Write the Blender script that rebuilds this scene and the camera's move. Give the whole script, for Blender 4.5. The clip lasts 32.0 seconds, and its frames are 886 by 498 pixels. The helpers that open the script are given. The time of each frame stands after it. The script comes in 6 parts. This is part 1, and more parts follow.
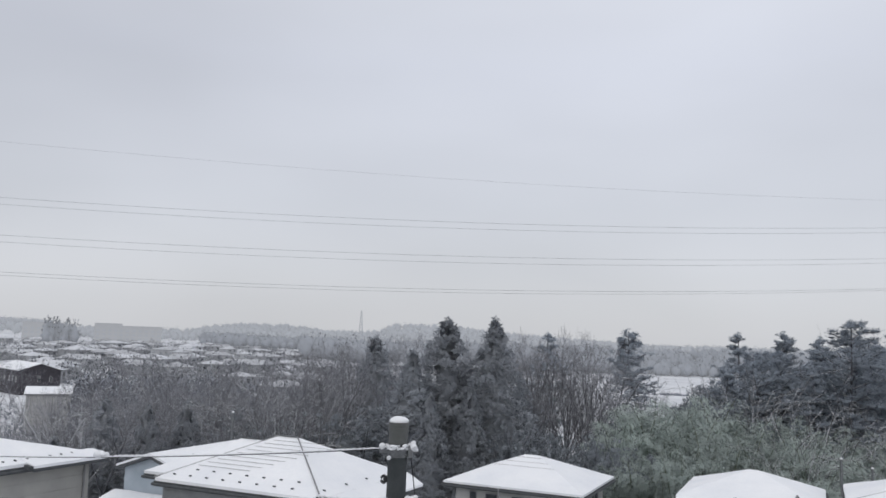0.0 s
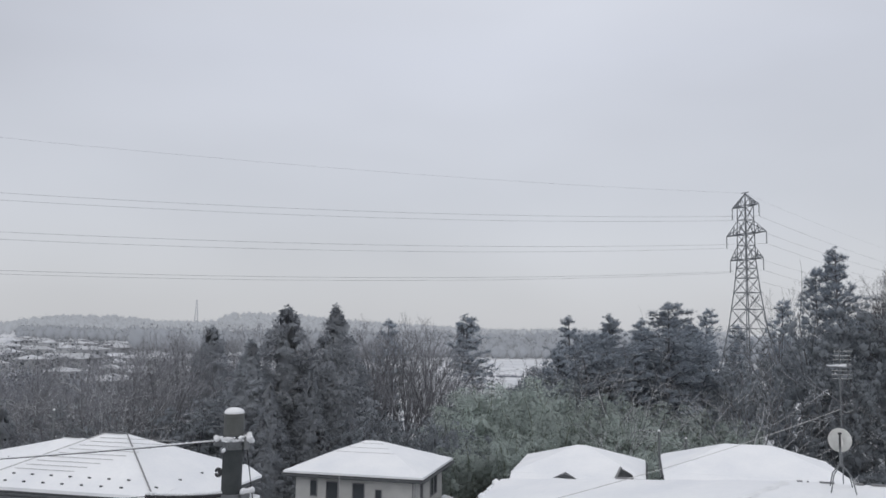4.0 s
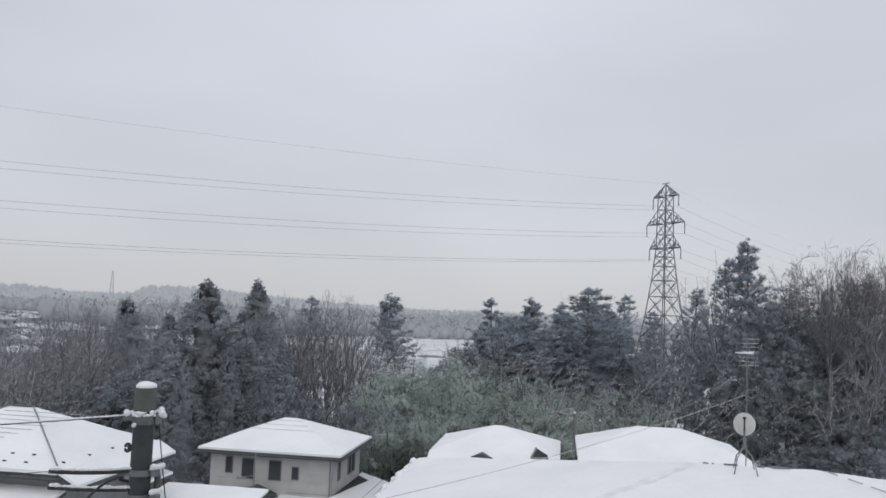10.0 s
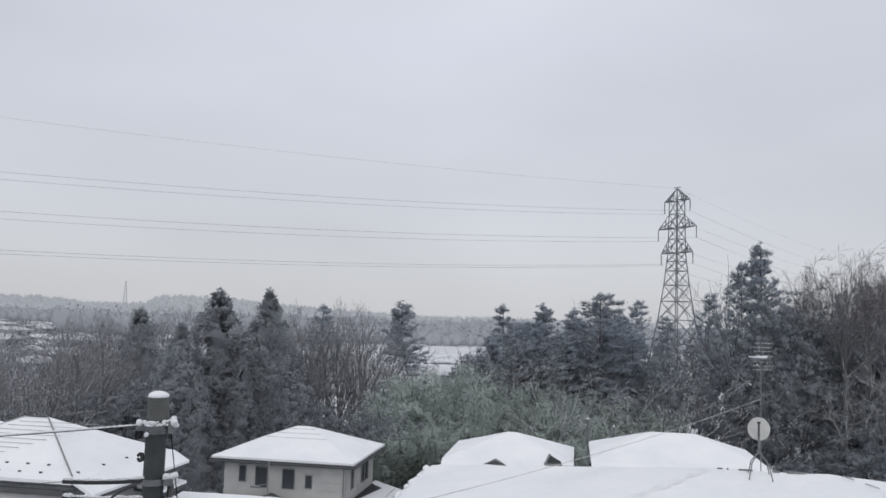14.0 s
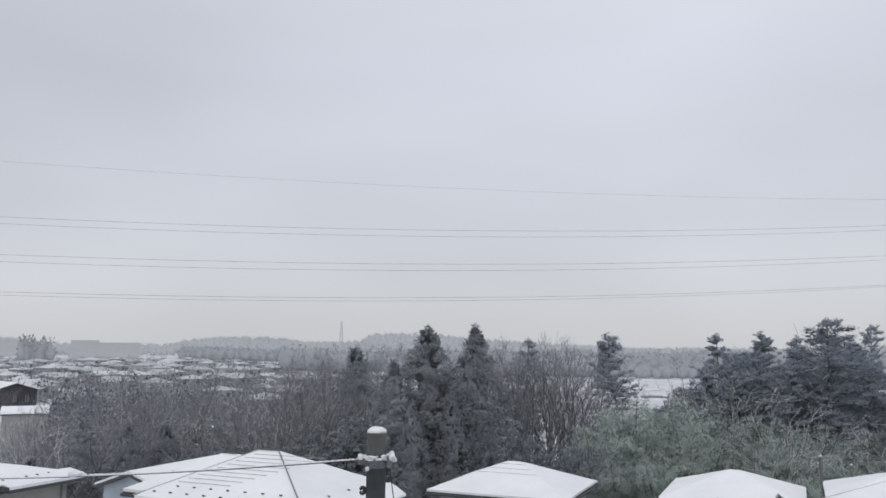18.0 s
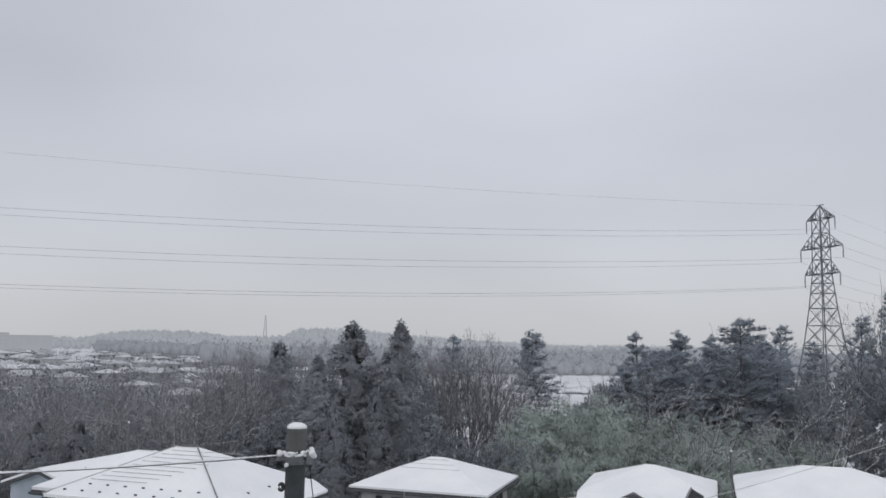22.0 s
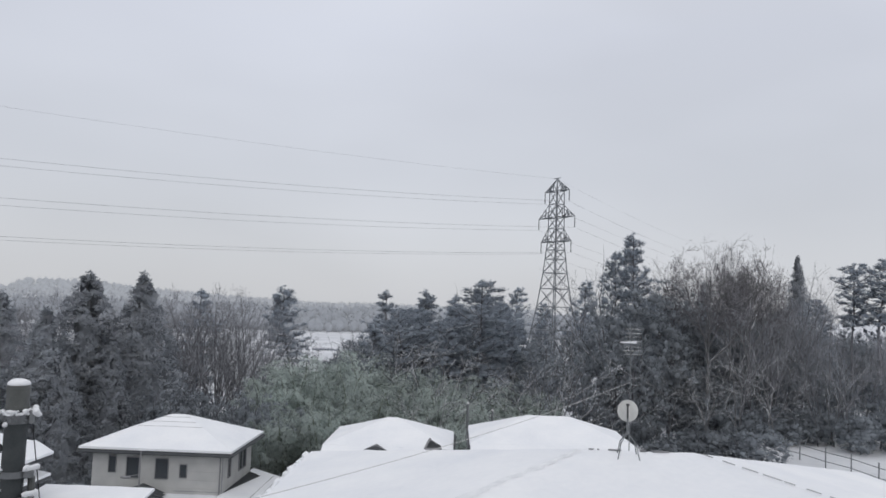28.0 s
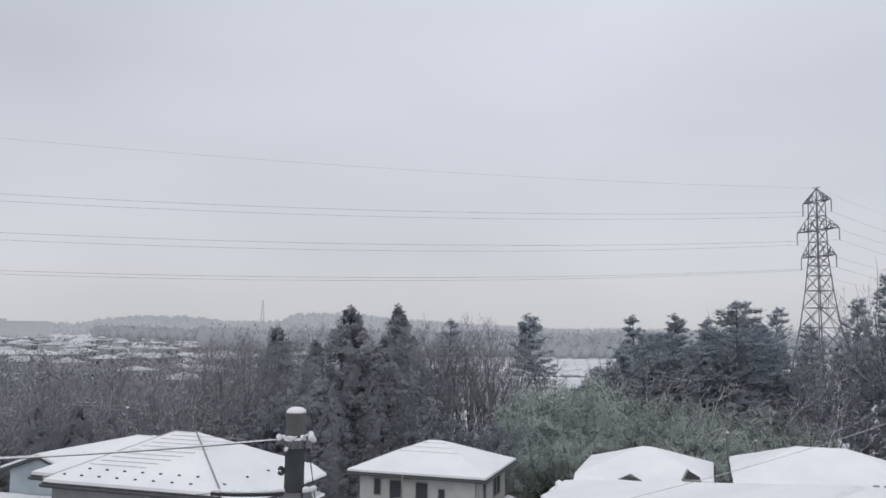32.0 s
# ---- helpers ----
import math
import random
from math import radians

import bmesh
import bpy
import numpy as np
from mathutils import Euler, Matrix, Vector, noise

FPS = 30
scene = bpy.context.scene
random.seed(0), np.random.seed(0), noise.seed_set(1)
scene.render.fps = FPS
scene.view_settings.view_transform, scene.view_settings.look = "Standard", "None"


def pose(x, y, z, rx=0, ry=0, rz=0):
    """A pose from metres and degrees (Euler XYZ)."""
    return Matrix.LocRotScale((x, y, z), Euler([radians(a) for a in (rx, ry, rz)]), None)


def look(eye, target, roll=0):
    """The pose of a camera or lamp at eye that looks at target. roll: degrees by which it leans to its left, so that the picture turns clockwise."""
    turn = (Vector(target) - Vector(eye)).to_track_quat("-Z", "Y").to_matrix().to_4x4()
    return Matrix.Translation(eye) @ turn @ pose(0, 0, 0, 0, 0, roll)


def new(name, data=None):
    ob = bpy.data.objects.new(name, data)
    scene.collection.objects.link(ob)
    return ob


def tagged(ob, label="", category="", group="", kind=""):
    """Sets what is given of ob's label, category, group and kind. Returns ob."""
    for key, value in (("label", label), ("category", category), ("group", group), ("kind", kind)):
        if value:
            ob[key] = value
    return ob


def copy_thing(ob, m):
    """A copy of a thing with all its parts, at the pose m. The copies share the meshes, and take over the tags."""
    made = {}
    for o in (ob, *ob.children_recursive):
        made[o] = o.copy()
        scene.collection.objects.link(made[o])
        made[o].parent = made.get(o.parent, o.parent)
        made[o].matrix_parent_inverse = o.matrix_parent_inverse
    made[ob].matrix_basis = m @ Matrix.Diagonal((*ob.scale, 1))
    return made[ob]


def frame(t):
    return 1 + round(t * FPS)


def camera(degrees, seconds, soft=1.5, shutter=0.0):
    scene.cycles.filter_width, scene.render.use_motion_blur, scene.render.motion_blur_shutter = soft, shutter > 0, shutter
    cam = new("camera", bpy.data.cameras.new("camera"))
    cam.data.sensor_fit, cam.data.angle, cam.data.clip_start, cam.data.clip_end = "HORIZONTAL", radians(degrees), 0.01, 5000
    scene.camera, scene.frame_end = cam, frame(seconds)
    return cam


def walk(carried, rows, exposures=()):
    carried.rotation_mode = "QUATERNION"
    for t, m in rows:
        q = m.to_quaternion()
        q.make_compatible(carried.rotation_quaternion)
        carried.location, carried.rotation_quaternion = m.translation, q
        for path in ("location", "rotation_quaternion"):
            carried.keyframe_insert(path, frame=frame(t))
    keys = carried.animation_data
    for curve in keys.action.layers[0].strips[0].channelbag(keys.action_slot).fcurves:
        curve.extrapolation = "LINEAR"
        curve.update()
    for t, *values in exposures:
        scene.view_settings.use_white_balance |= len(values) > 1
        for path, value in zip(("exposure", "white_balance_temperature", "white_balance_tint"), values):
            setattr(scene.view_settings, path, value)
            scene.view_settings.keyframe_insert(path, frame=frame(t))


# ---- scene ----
# ---- camera and its way ----
EYE = 10.6
PATH = [
    (0.0, 0.000, 0.000, 0.000, 0.00, 6.20, -1.90),
    (0.5, -0.002, -0.010, -0.003, -3.18, 5.62, -2.06),
    (1.0, 0.023, -0.025, -0.004, -9.93, 4.76, -2.43),
    (1.5, 0.041, 0.001, -0.011, -16.24, 3.98, -2.58),
    (2.0, 0.056, -0.001, -0.012, -18.44, 3.74, -2.15),
    (2.5, 0.061, 0.000, -0.009, -19.39, 3.99, -1.70),
    (3.0, 0.060, -0.017, -0.002, -19.33, 4.53, -1.24),
    (3.5, 0.052, -0.033, -0.002, -16.58, 5.03, -0.94),
    (4.0, 0.031, -0.023, 0.003, -10.93, 5.54, -0.74),
    (4.5, 0.001, -0.015, 0.005, -5.90, 6.05, -0.58),
    (6.5, 0.032, 0.012, 0.005, -1.25, 6.07, -0.14),
    (7.0, 0.024, 0.005, 0.009, -1.67, 6.31, -0.54),
    (7.5, -0.013, 0.002, 0.006, -4.23, 6.50, -1.40),
    (8.0, -0.038, 0.003, 0.003, -9.37, 6.15, -2.67),
    (8.5, 0.011, -0.036, -0.009, -13.06, 5.74, -3.27),
    (9.0, 0.053, -0.010, -0.003, -15.27, 5.46, -2.69),
    (9.5, 0.050, 0.004, -0.009, -16.07, 4.70, -2.70),
    (10.0, 0.057, 0.016, -0.006, -16.22, 4.29, -2.31),
    (10.5, 0.068, 0.007, -0.003, -16.00, 4.35, -1.50),
    (11.0, 0.076, 0.020, -0.005, -15.33, 4.46, -1.10),
    (11.5, 0.083, 0.007, -0.002, -14.44, 4.44, -1.07),
    (12.0, 0.082, -0.003, -0.007, -13.21, 4.47, -0.84),
    (12.5, 0.085, -0.006, -0.005, -12.53, 4.47, -1.00),
    (13.0, 0.087, 0.008, -0.004, -13.39, 4.52, -1.65),
    (13.5, 0.075, 0.012, -0.004, -14.52, 4.68, -1.84),
    (15.5, 0.072, 0.003, -0.005, -16.47, 4.73, -1.55),
    (16.0, 0.077, -0.001, -0.002, -16.14, 5.03, -1.25),
    (16.5, 0.077, -0.030, 0.002, -13.68, 5.16, -0.47),
    (17.0, 0.069, -0.017, 0.003, -7.45, 5.46, 0.13),
    (17.5, 0.060, 0.008, 0.003, -2.81, 6.14, -0.25),
    (18.0, 0.052, 0.017, 0.003, -1.31, 6.79, -0.43),
    (18.5, 0.051, 0.018, 0.007, -0.92, 7.11, -0.40),
    (19.0, 0.052, 0.023, 0.004, -0.77, 7.26, -0.62),
    (19.5, 0.047, 0.009, 0.003, -0.78, 7.35, -0.86),
    (20.0, 0.053, 0.035, 0.007, -1.14, 7.26, -0.98),
    (20.5, 0.054, 0.037, -0.001, -1.99, 7.26, -1.02),
    (21.0, 0.051, 0.027, 0.000, -3.41, 7.11, -1.10),
    (21.5, 0.066, 0.026, 0.005, -5.02, 6.75, -1.13),
    (22.0, 0.082, 0.016, 0.004, -6.44, 6.57, -0.93),
    (22.5, 0.086, 0.001, 0.006, -7.79, 6.49, -0.87),
    (23.0, 0.093, -0.010, 0.009, -8.94, 6.30, -0.95),
    (23.5, 0.093, -0.005, 0.005, -9.90, 6.16, -0.98),
    (24.0, 0.093, -0.006, 0.004, -10.77, 5.82, -0.83),
    (24.5, 0.099, -0.024, 0.001, -13.86, 4.65, -0.03),
    (25.0, 0.102, 0.022, -0.002, -17.50, 3.15, 0.39),
    (25.5, 0.095, 0.017, -0.006, -18.86, 3.13, -0.07),
    (26.0, 0.095, 0.009, -0.000, -20.15, 3.88, -0.50),
    (26.5, 0.089, 0.003, -0.004, -20.94, 3.95, -1.05),
    (28.5, 0.087, -0.006, -0.010, -23.78, 4.06, -2.13),
    (29.0, 0.090, -0.002, 0.002, -21.00, 4.03, -1.35),
    (29.5, 0.085, -0.012, -0.000, -17.75, 4.13, -0.65),
    (30.0, 0.091, -0.022, 0.007, -14.37, 4.42, -0.58),
    (30.5, 0.092, 0.004, 0.001, -12.15, 4.68, -0.88),
    (31.0, 0.087, -0.007, 0.007, -10.21, 4.99, -0.99),
    (31.5, 0.079, 0.003, 0.011, -8.34, 5.31, -0.92),
    (32.0, 0.070, 0.007, 0.006, -6.63, 5.47, -0.65),
]
cam = camera(56.48, 32.0, soft=1.6)
walk(cam, [(t, pose(x, y, EYE + z, 90 + pitch, roll, yaw)) for t, x, y, z, yaw, pitch, roll in PATH], exposures=[(0.0, 0.02), (2.0, -0.05), (9.0, -0.04), (11.0, 0.0), (16.0, 0.0), (19.0, 0.0), (20.5, -0.17), (21.3, -0.16), (22.2, -0.1), (23.0, -0.08), (25.5, -0.08), (28.5, 0.0), (32.0, 0.0)])

# ---- overcast sky and one wide, weak sun ----
world = bpy.data.worlds.new("overcast_sky")
scene.world = world
world.use_nodes = True
wn, wl = world.node_tree.nodes, world.node_tree.links
wn.clear()
w_out = wn.new("ShaderNodeOutputWorld")
w_bg = wn.new("ShaderNodeBackground")
w_sky = wn.new("ShaderNodeTexSky")
w_sky.sky_type, w_sky.sun_disc = "NISHITA", False
w_sky.sun_elevation, w_sky.sun_rotation = radians(31), radians(200)
w_co = wn.new("ShaderNodeTexCoord")
w_sep = wn.new("ShaderNodeSeparateXYZ")
wl.new(w_co.outputs["Generated"], w_sep.inputs[0])
w_ramp = wn.new("ShaderNodeValToRGB")
w_ramp.color_ramp.elements[0].position, w_ramp.color_ramp.elements[0].color = 0.0, (0.60, 0.61, 0.64, 1)
w_ramp.color_ramp.elements[1].position, w_ramp.color_ramp.elements[1].color = 1.0, (0.92, 0.94, 0.985, 1)
for at_z, col in ((0.06, (0.635, 0.65, 0.69, 1)), (0.16, (0.63, 0.655, 0.715, 1)), (0.32, (0.67, 0.70, 0.785, 1)), (0.6, (0.765, 0.79, 0.85, 1))):
    w_ramp.color_ramp.elements.new(at_z).color = col
wl.new(w_sep.outputs["Z"], w_ramp.inputs[0])
w_map = wn.new("ShaderNodeMapping")
w_map.inputs["Scale"].default_value = (1.0, 1.0, 2.6)
wl.new(w_co.outputs["Generated"], w_map.inputs[0])
w_noise = wn.new("ShaderNodeTexNoise")
w_noise.inputs["Scale"].default_value, w_noise.inputs["Detail"].default_value, w_noise.inputs["Roughness"].default_value = 2.2, 3.0, 0.4
wl.new(w_map.outputs[0], w_noise.inputs["Vector"])
w_fac = wn.new("ShaderNodeMapRange")
w_fac.inputs["From Min"].default_value, w_fac.inputs["From Max"].default_value = 0.3, 0.7
w_fac.inputs["To Min"].default_value, w_fac.inputs["To Max"].default_value = 0.92, 1.06
wl.new(w_noise.outputs["Fac"], w_fac.inputs["Value"])
w_mul = wn.new("ShaderNodeMix")
w_mul.data_type, w_mul.blend_type = "RGBA", "MULTIPLY"
w_mul.inputs["Factor"].default_value = 1.0
wl.new(w_ramp.outputs["Color"], w_mul.inputs["A"])
wl.new(w_fac.outputs[0], w_mul.inputs["B"])
w_dim = wn.new("ShaderNodeMix")
w_dim.data_type, w_dim.blend_type = "RGBA", "MULTIPLY"
w_dim.inputs["Factor"].default_value = 1.0
w_dim.inputs["B"].default_value = (0.1, 0.1, 0.1, 1)
wl.new(w_sky.outputs["Color"], w_dim.inputs["A"])
w_mix = wn.new("ShaderNodeMix")
w_mix.data_type = "RGBA"
w_mix.inputs["Factor"].default_value = 0.96
wl.new(w_dim.outputs["Result"], w_mix.inputs["A"])
w_side = wn.new("ShaderNodeMapRange")
w_side.inputs["From Min"].default_value, w_side.inputs["From Max"].default_value = -0.5, 0.15
w_side.inputs["To Min"].default_value, w_side.inputs["To Max"].default_value = 0.16, 0.0
wl.new(w_sep.outputs["X"], w_side.inputs["Value"])
w_up = wn.new("ShaderNodeMapRange")
w_up.inputs["From Min"].default_value, w_up.inputs["From Max"].default_value = 0.08, 0.3
wl.new(w_sep.outputs["Z"], w_up.inputs["Value"])
w_cut = wn.new("ShaderNodeMath")
w_cut.operation = "MULTIPLY"
wl.new(w_side.outputs[0], w_cut.inputs[0])
wl.new(w_up.outputs[0], w_cut.inputs[1])
w_one = wn.new("ShaderNodeMath")
w_one.operation = "SUBTRACT"
w_one.inputs[0].default_value = 1.0
wl.new(w_cut.outputs[0], w_one.inputs[1])
w_cloud = wn.new("ShaderNodeMix")
w_cloud.data_type, w_cloud.blend_type = "RGBA", "MULTIPLY"
w_cloud.inputs["Factor"].default_value = 1.0
wl.new(w_mul.outputs["Result"], w_cloud.inputs["A"])
wl.new(w_one.outputs[0], w_cloud.inputs["B"])
wl.new(w_cloud.outputs["Result"], w_mix.inputs["B"])
wl.new(w_mix.outputs["Result"], w_bg.inputs["Color"])
wl.new(w_bg.outputs[0], w_out.inputs["Surface"])
sun_data = bpy.data.lights.new("sun", "SUN")
sun_data.energy, sun_data.angle, sun_data.color = 0.75, radians(70), (1.0, 0.97, 0.93)
sun = new("sun", sun_data)
sun.matrix_world = look((-18, -72, 45), (0, 0, 0))

# ---- materials ----
WHITE = (0.80, 0.815, 0.85, 1)


def mat(name, c1, c2, rough=0.8, scale=3.0, fine=40.0, bump=0.15, metal=0.0, snow=0.0, snow_at=0.35, vary=0.0, spec=0.3, haze_glow=0.0, leaf=0.0):
    """Two-tone noise surface with fine relief; snow lies on faces that look up."""
    m = bpy.data.materials.new(name)
    m.use_nodes = True
    n, l = m.node_tree.nodes, m.node_tree.links
    b = n["Principled BSDF"]
    b.inputs["Roughness"].default_value, b.inputs["Metallic"].default_value = rough, metal
    b.inputs["Specular IOR Level"].default_value = spec
    co = n.new("ShaderNodeTexCoord")
    n1 = n.new("ShaderNodeTexNoise")
    n1.inputs["Scale"].default_value, n1.inputs["Detail"].default_value = scale, 6.0
    n2 = n.new("ShaderNodeTexNoise")
    n2.inputs["Scale"].default_value, n2.inputs["Detail"].default_value = fine, 4.0
    for q in (n1, n2):
        l.new(co.outputs["Object"], q.inputs["Vector"])
    add = n.new("ShaderNodeMath")
    add.operation = "MULTIPLY_ADD"
    add.inputs[1].default_value = 0.35
    l.new(n2.outputs["Fac"], add.inputs[0])
    l.new(n1.outputs["Fac"], add.inputs[2])
    rng = n.new("ShaderNodeMapRange")
    rng.inputs["From Min"].default_value, rng.inputs["From Max"].default_value = 0.45, 0.9
    l.new(add.outputs[0], rng.inputs["Value"])
    mix = n.new("ShaderNodeMix")
    mix.data_type = "RGBA"
    mix.inputs["A"].default_value, mix.inputs["B"].default_value = (*c1, 1), (*c2, 1)
    l.new(rng.outputs[0], mix.inputs["Factor"])
    col = mix.outputs["Result"]
    if vary:
        info = n.new("ShaderNodeObjectInfo")
        vr = n.new("ShaderNodeMapRange")
        vr.inputs["To Min"].default_value, vr.inputs["To Max"].default_value = 1 - vary, 1 + vary
        l.new(info.outputs["Random"], vr.inputs["Value"])
        vm = n.new("ShaderNodeMix")
        vm.data_type, vm.blend_type = "RGBA", "MULTIPLY"
        vm.inputs["Factor"].default_value = 1.0
        l.new(col, vm.inputs["A"])
        l.new(vr.outputs[0], vm.inputs["B"])
        col = vm.outputs["Result"]
    if snow:
        geo = n.new("ShaderNodeNewGeometry")
        sp = n.new("ShaderNodeSeparateXYZ")
        l.new(geo.outputs["Normal"], sp.inputs[0])
        ns = n.new("ShaderNodeTexNoise")
        ns.inputs["Scale"].default_value, ns.inputs["Detail"].default_value = scale * 0.8, 3.0
        l.new(co.outputs["Object"], ns.inputs["Vector"])
        ad = n.new("ShaderNodeMath")
        ad.operation = "MULTIPLY_ADD"
        ad.inputs[1].default_value, ad.inputs[2].default_value = 1.4, -0.7
        l.new(ns.outputs["Fac"], ad.inputs[0])
        su = n.new("ShaderNodeMath")
        l.new(sp.outputs["Z"], su.inputs[0])
        l.new(ad.outputs[0], su.inputs[1])
        sr = n.new("ShaderNodeMapRange")
        sr.inputs["From Min"].default_value, sr.inputs["From Max"].default_value = snow_at, snow_at + 0.35
        sr.inputs["To Max"].default_value = snow
        l.new(su.outputs[0], sr.inputs["Value"])
        sm = n.new("ShaderNodeMix")
        sm.data_type = "RGBA"
        l.new(sr.outputs[0], sm.inputs["Factor"])
        l.new(col, sm.inputs["A"])
        sm.inputs["B"].default_value = WHITE
        col = sm.outputs["Result"]
    l.new(col, b.inputs["Base Color"])
    # even emission that stands in for haze over distance
    if haze_glow:
        b.inputs["Emission Color"].default_value, b.inputs["Emission Strength"].default_value = (0.94, 0.97, 1.03, 1), haze_glow
    if leaf:
        tr = n.new("ShaderNodeBsdfTranslucent")
        l.new(col, tr.inputs["Color"])
        mx = n.new("ShaderNodeMixShader")
        mx.inputs[0].default_value = leaf
        l.new(b.outputs[0], mx.inputs[1])
        l.new(tr.outputs[0], mx.inputs[2])
        l.new(mx.outputs[0], n["Material Output"].inputs["Surface"])
    if bump:
        bp = n.new("ShaderNodeBump")
        bp.inputs["Strength"].default_value, bp.inputs["Distance"].default_value = bump, 0.02
        l.new(add.outputs[0], bp.inputs["Height"])
        l.new(bp.outputs[0], b.inputs["Normal"])
    return m


SNOW = mat("snow", (0.765, 0.780, 0.815), (0.865, 0.870, 0.885), 0.85, 0.5, 7, 0.4, spec=0.15)
FIELD = mat("snow_field", (0.54, 0.553, 0.585), (0.73, 0.74, 0.762), 0.9, 0.06, 1.2, 0.3, spec=0.1)
ROOF = mat("roof_metal", (0.05, 0.055, 0.062), (0.09, 0.095, 0.10), 0.5, 5, 60, 0.08)
SEAM = mat("roof_seam", (0.36, 0.36, 0.37), (0.52, 0.52, 0.53), 0.7, 3, 30, 0.1)
GREYSNOW = mat("grey_snow", (0.70, 0.712, 0.735), (0.84, 0.848, 0.865), 0.85, 5, 30, 0.3)
SIDING = mat("white_siding", (0.41, 0.41, 0.405), (0.51, 0.51, 0.495), 0.75, 1.2, 30, 0.15)
BEIGE = mat("beige_render", (0.31, 0.31, 0.295), (0.40, 0.395, 0.375), 0.85, 1.0, 50, 0.25)
GREYW = mat("grey_siding", (0.24, 0.25, 0.26), (0.33, 0.34, 0.35), 0.8, 1.2, 40, 0.2)
BLUEW = mat("blue_grey_siding", (0.30, 0.35, 0.40), (0.40, 0.45, 0.50), 0.8, 1.2, 40, 0.2)
BROWNW = mat("dark_brown_boarding", (0.040, 0.037, 0.044), (0.070, 0.065, 0.076), 0.8, 1.5, 30, 0.25)
PALE = mat("pale_render", (0.40, 0.40, 0.40), (0.55, 0.55, 0.54), 0.85, 0.4, 12, 0.1, vary=0.25)
CONCRETE = mat("pole_concrete", (0.04, 0.046, 0.05), (0.07, 0.077, 0.08), 0.8, 5, 70, 0.3)
SLEEVE = mat("pole_sleeve", (0.085, 0.09, 0.09), (0.13, 0.135, 0.13), 0.6, 6, 60, 0.15)
STEEL = mat("galvanised_steel", (0.14, 0.15, 0.16), (0.24, 0.25, 0.26), 0.55, 8, 60, 0.1, metal=0.3)
PYLON = mat("pylon_steel", (0.18, 0.195, 0.215), (0.26, 0.275, 0.295), 0.6, 1, 20, 0.05, metal=0.2)
CABLE = mat("cable_sheath", (0.03, 0.032, 0.036), (0.06, 0.06, 0.065), 0.6, 6, 50, 0.1)
LINE = mat("line_wire", (0.30, 0.31, 0.33), (0.38, 0.39, 0.41), 0.6, 2, 20, 0.0)
WIRE = mat("pale_wire", (0.42, 0.42, 0.42), (0.6, 0.6, 0.6), 0.6, 3, 30, 0.0)
FRAME = mat("window_frame", (0.19, 0.19, 0.2), (0.26, 0.26, 0.27), 0.5, 4, 30, 0.05)
WHITEFRAME = mat("white_window_frame", (0.6, 0.6, 0.6), (0.7, 0.7, 0.7), 0.5, 4, 30, 0.05)
DISH = mat("dish_paint", (0.62, 0.62, 0.60), (0.74, 0.74, 0.72), 0.5, 6, 40, 0.1)
BARK = mat("bark", (0.111, 0.113, 0.126), (0.190, 0.193, 0.211), 0.95, 2.0, 20, 0.4, snow=0.6, snow_at=0.45, vary=0.2)
TWIG = mat("twigs", (0.180, 0.184, 0.202), (0.268, 0.273, 0.297), 0.95, 0.6, 8, 0.0, snow=0.3, snow_at=0.5, vary=0.2)
FINETWIG = mat("fine_twigs", (0.118, 0.116, 0.125), (0.184, 0.180, 0.193), 0.95, 2.0, 20, 0.0, snow=0.35, snow_at=0.6, vary=0.1)
PALEBARK = mat("pale_bark", (0.130, 0.131, 0.138), (0.190, 0.191, 0.198), 0.95, 2.0, 20, 0.3, snow=0.75, snow_at=0.3, vary=0.15)
# foliage colours sit above real leaf tones, with the haze's lift painted in
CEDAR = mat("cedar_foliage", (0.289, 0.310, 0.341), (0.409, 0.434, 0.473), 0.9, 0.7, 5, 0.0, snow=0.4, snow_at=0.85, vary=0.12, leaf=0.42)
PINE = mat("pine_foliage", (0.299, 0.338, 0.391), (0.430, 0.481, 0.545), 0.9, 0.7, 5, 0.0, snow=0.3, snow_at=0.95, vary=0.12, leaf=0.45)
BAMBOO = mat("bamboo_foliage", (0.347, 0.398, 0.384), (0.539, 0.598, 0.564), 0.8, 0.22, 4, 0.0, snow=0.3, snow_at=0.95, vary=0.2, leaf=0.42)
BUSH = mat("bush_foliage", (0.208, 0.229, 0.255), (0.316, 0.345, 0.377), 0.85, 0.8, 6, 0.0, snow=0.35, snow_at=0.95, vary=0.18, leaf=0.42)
CULM = mat("bamboo_culm", (0.14, 0.16, 0.11), (0.22, 0.24, 0.17), 0.6, 2, 20, 0.05)
# town trees: distance haze put into a paler base colour, no emission
FARWOOD = mat("haze_pale_wood", (0.235, 0.245, 0.262), (0.335, 0.345, 0.365), 0.95, 0.05, 0.6, 0.0)
THICKET = mat("grey_thicket", (0.145, 0.159, 0.188), (0.259, 0.280, 0.320), 0.95, 0.15, 1.5, 0.0, snow=0.2, snow_at=0.85)
# far woods, ridge and blocks emit a little to imitate aerial haze
HAZEWOOD = mat("hazy_wood", (0.148, 0.165, 0.193), (0.198, 0.216, 0.247), 0.95, 0.02, 0.2, 0.0, haze_glow=0.14)
HILL = mat("hazy_hill", (0.129, 0.142, 0.167), (0.168, 0.184, 0.209), 0.95, 0.01, 0.15, 0.0, haze_glow=0.25)
FARWALL = mat("far_wall", (0.34, 0.35, 0.365), (0.44, 0.445, 0.455), 0.9, 0.1, 1.0, 0.0, vary=0.2)
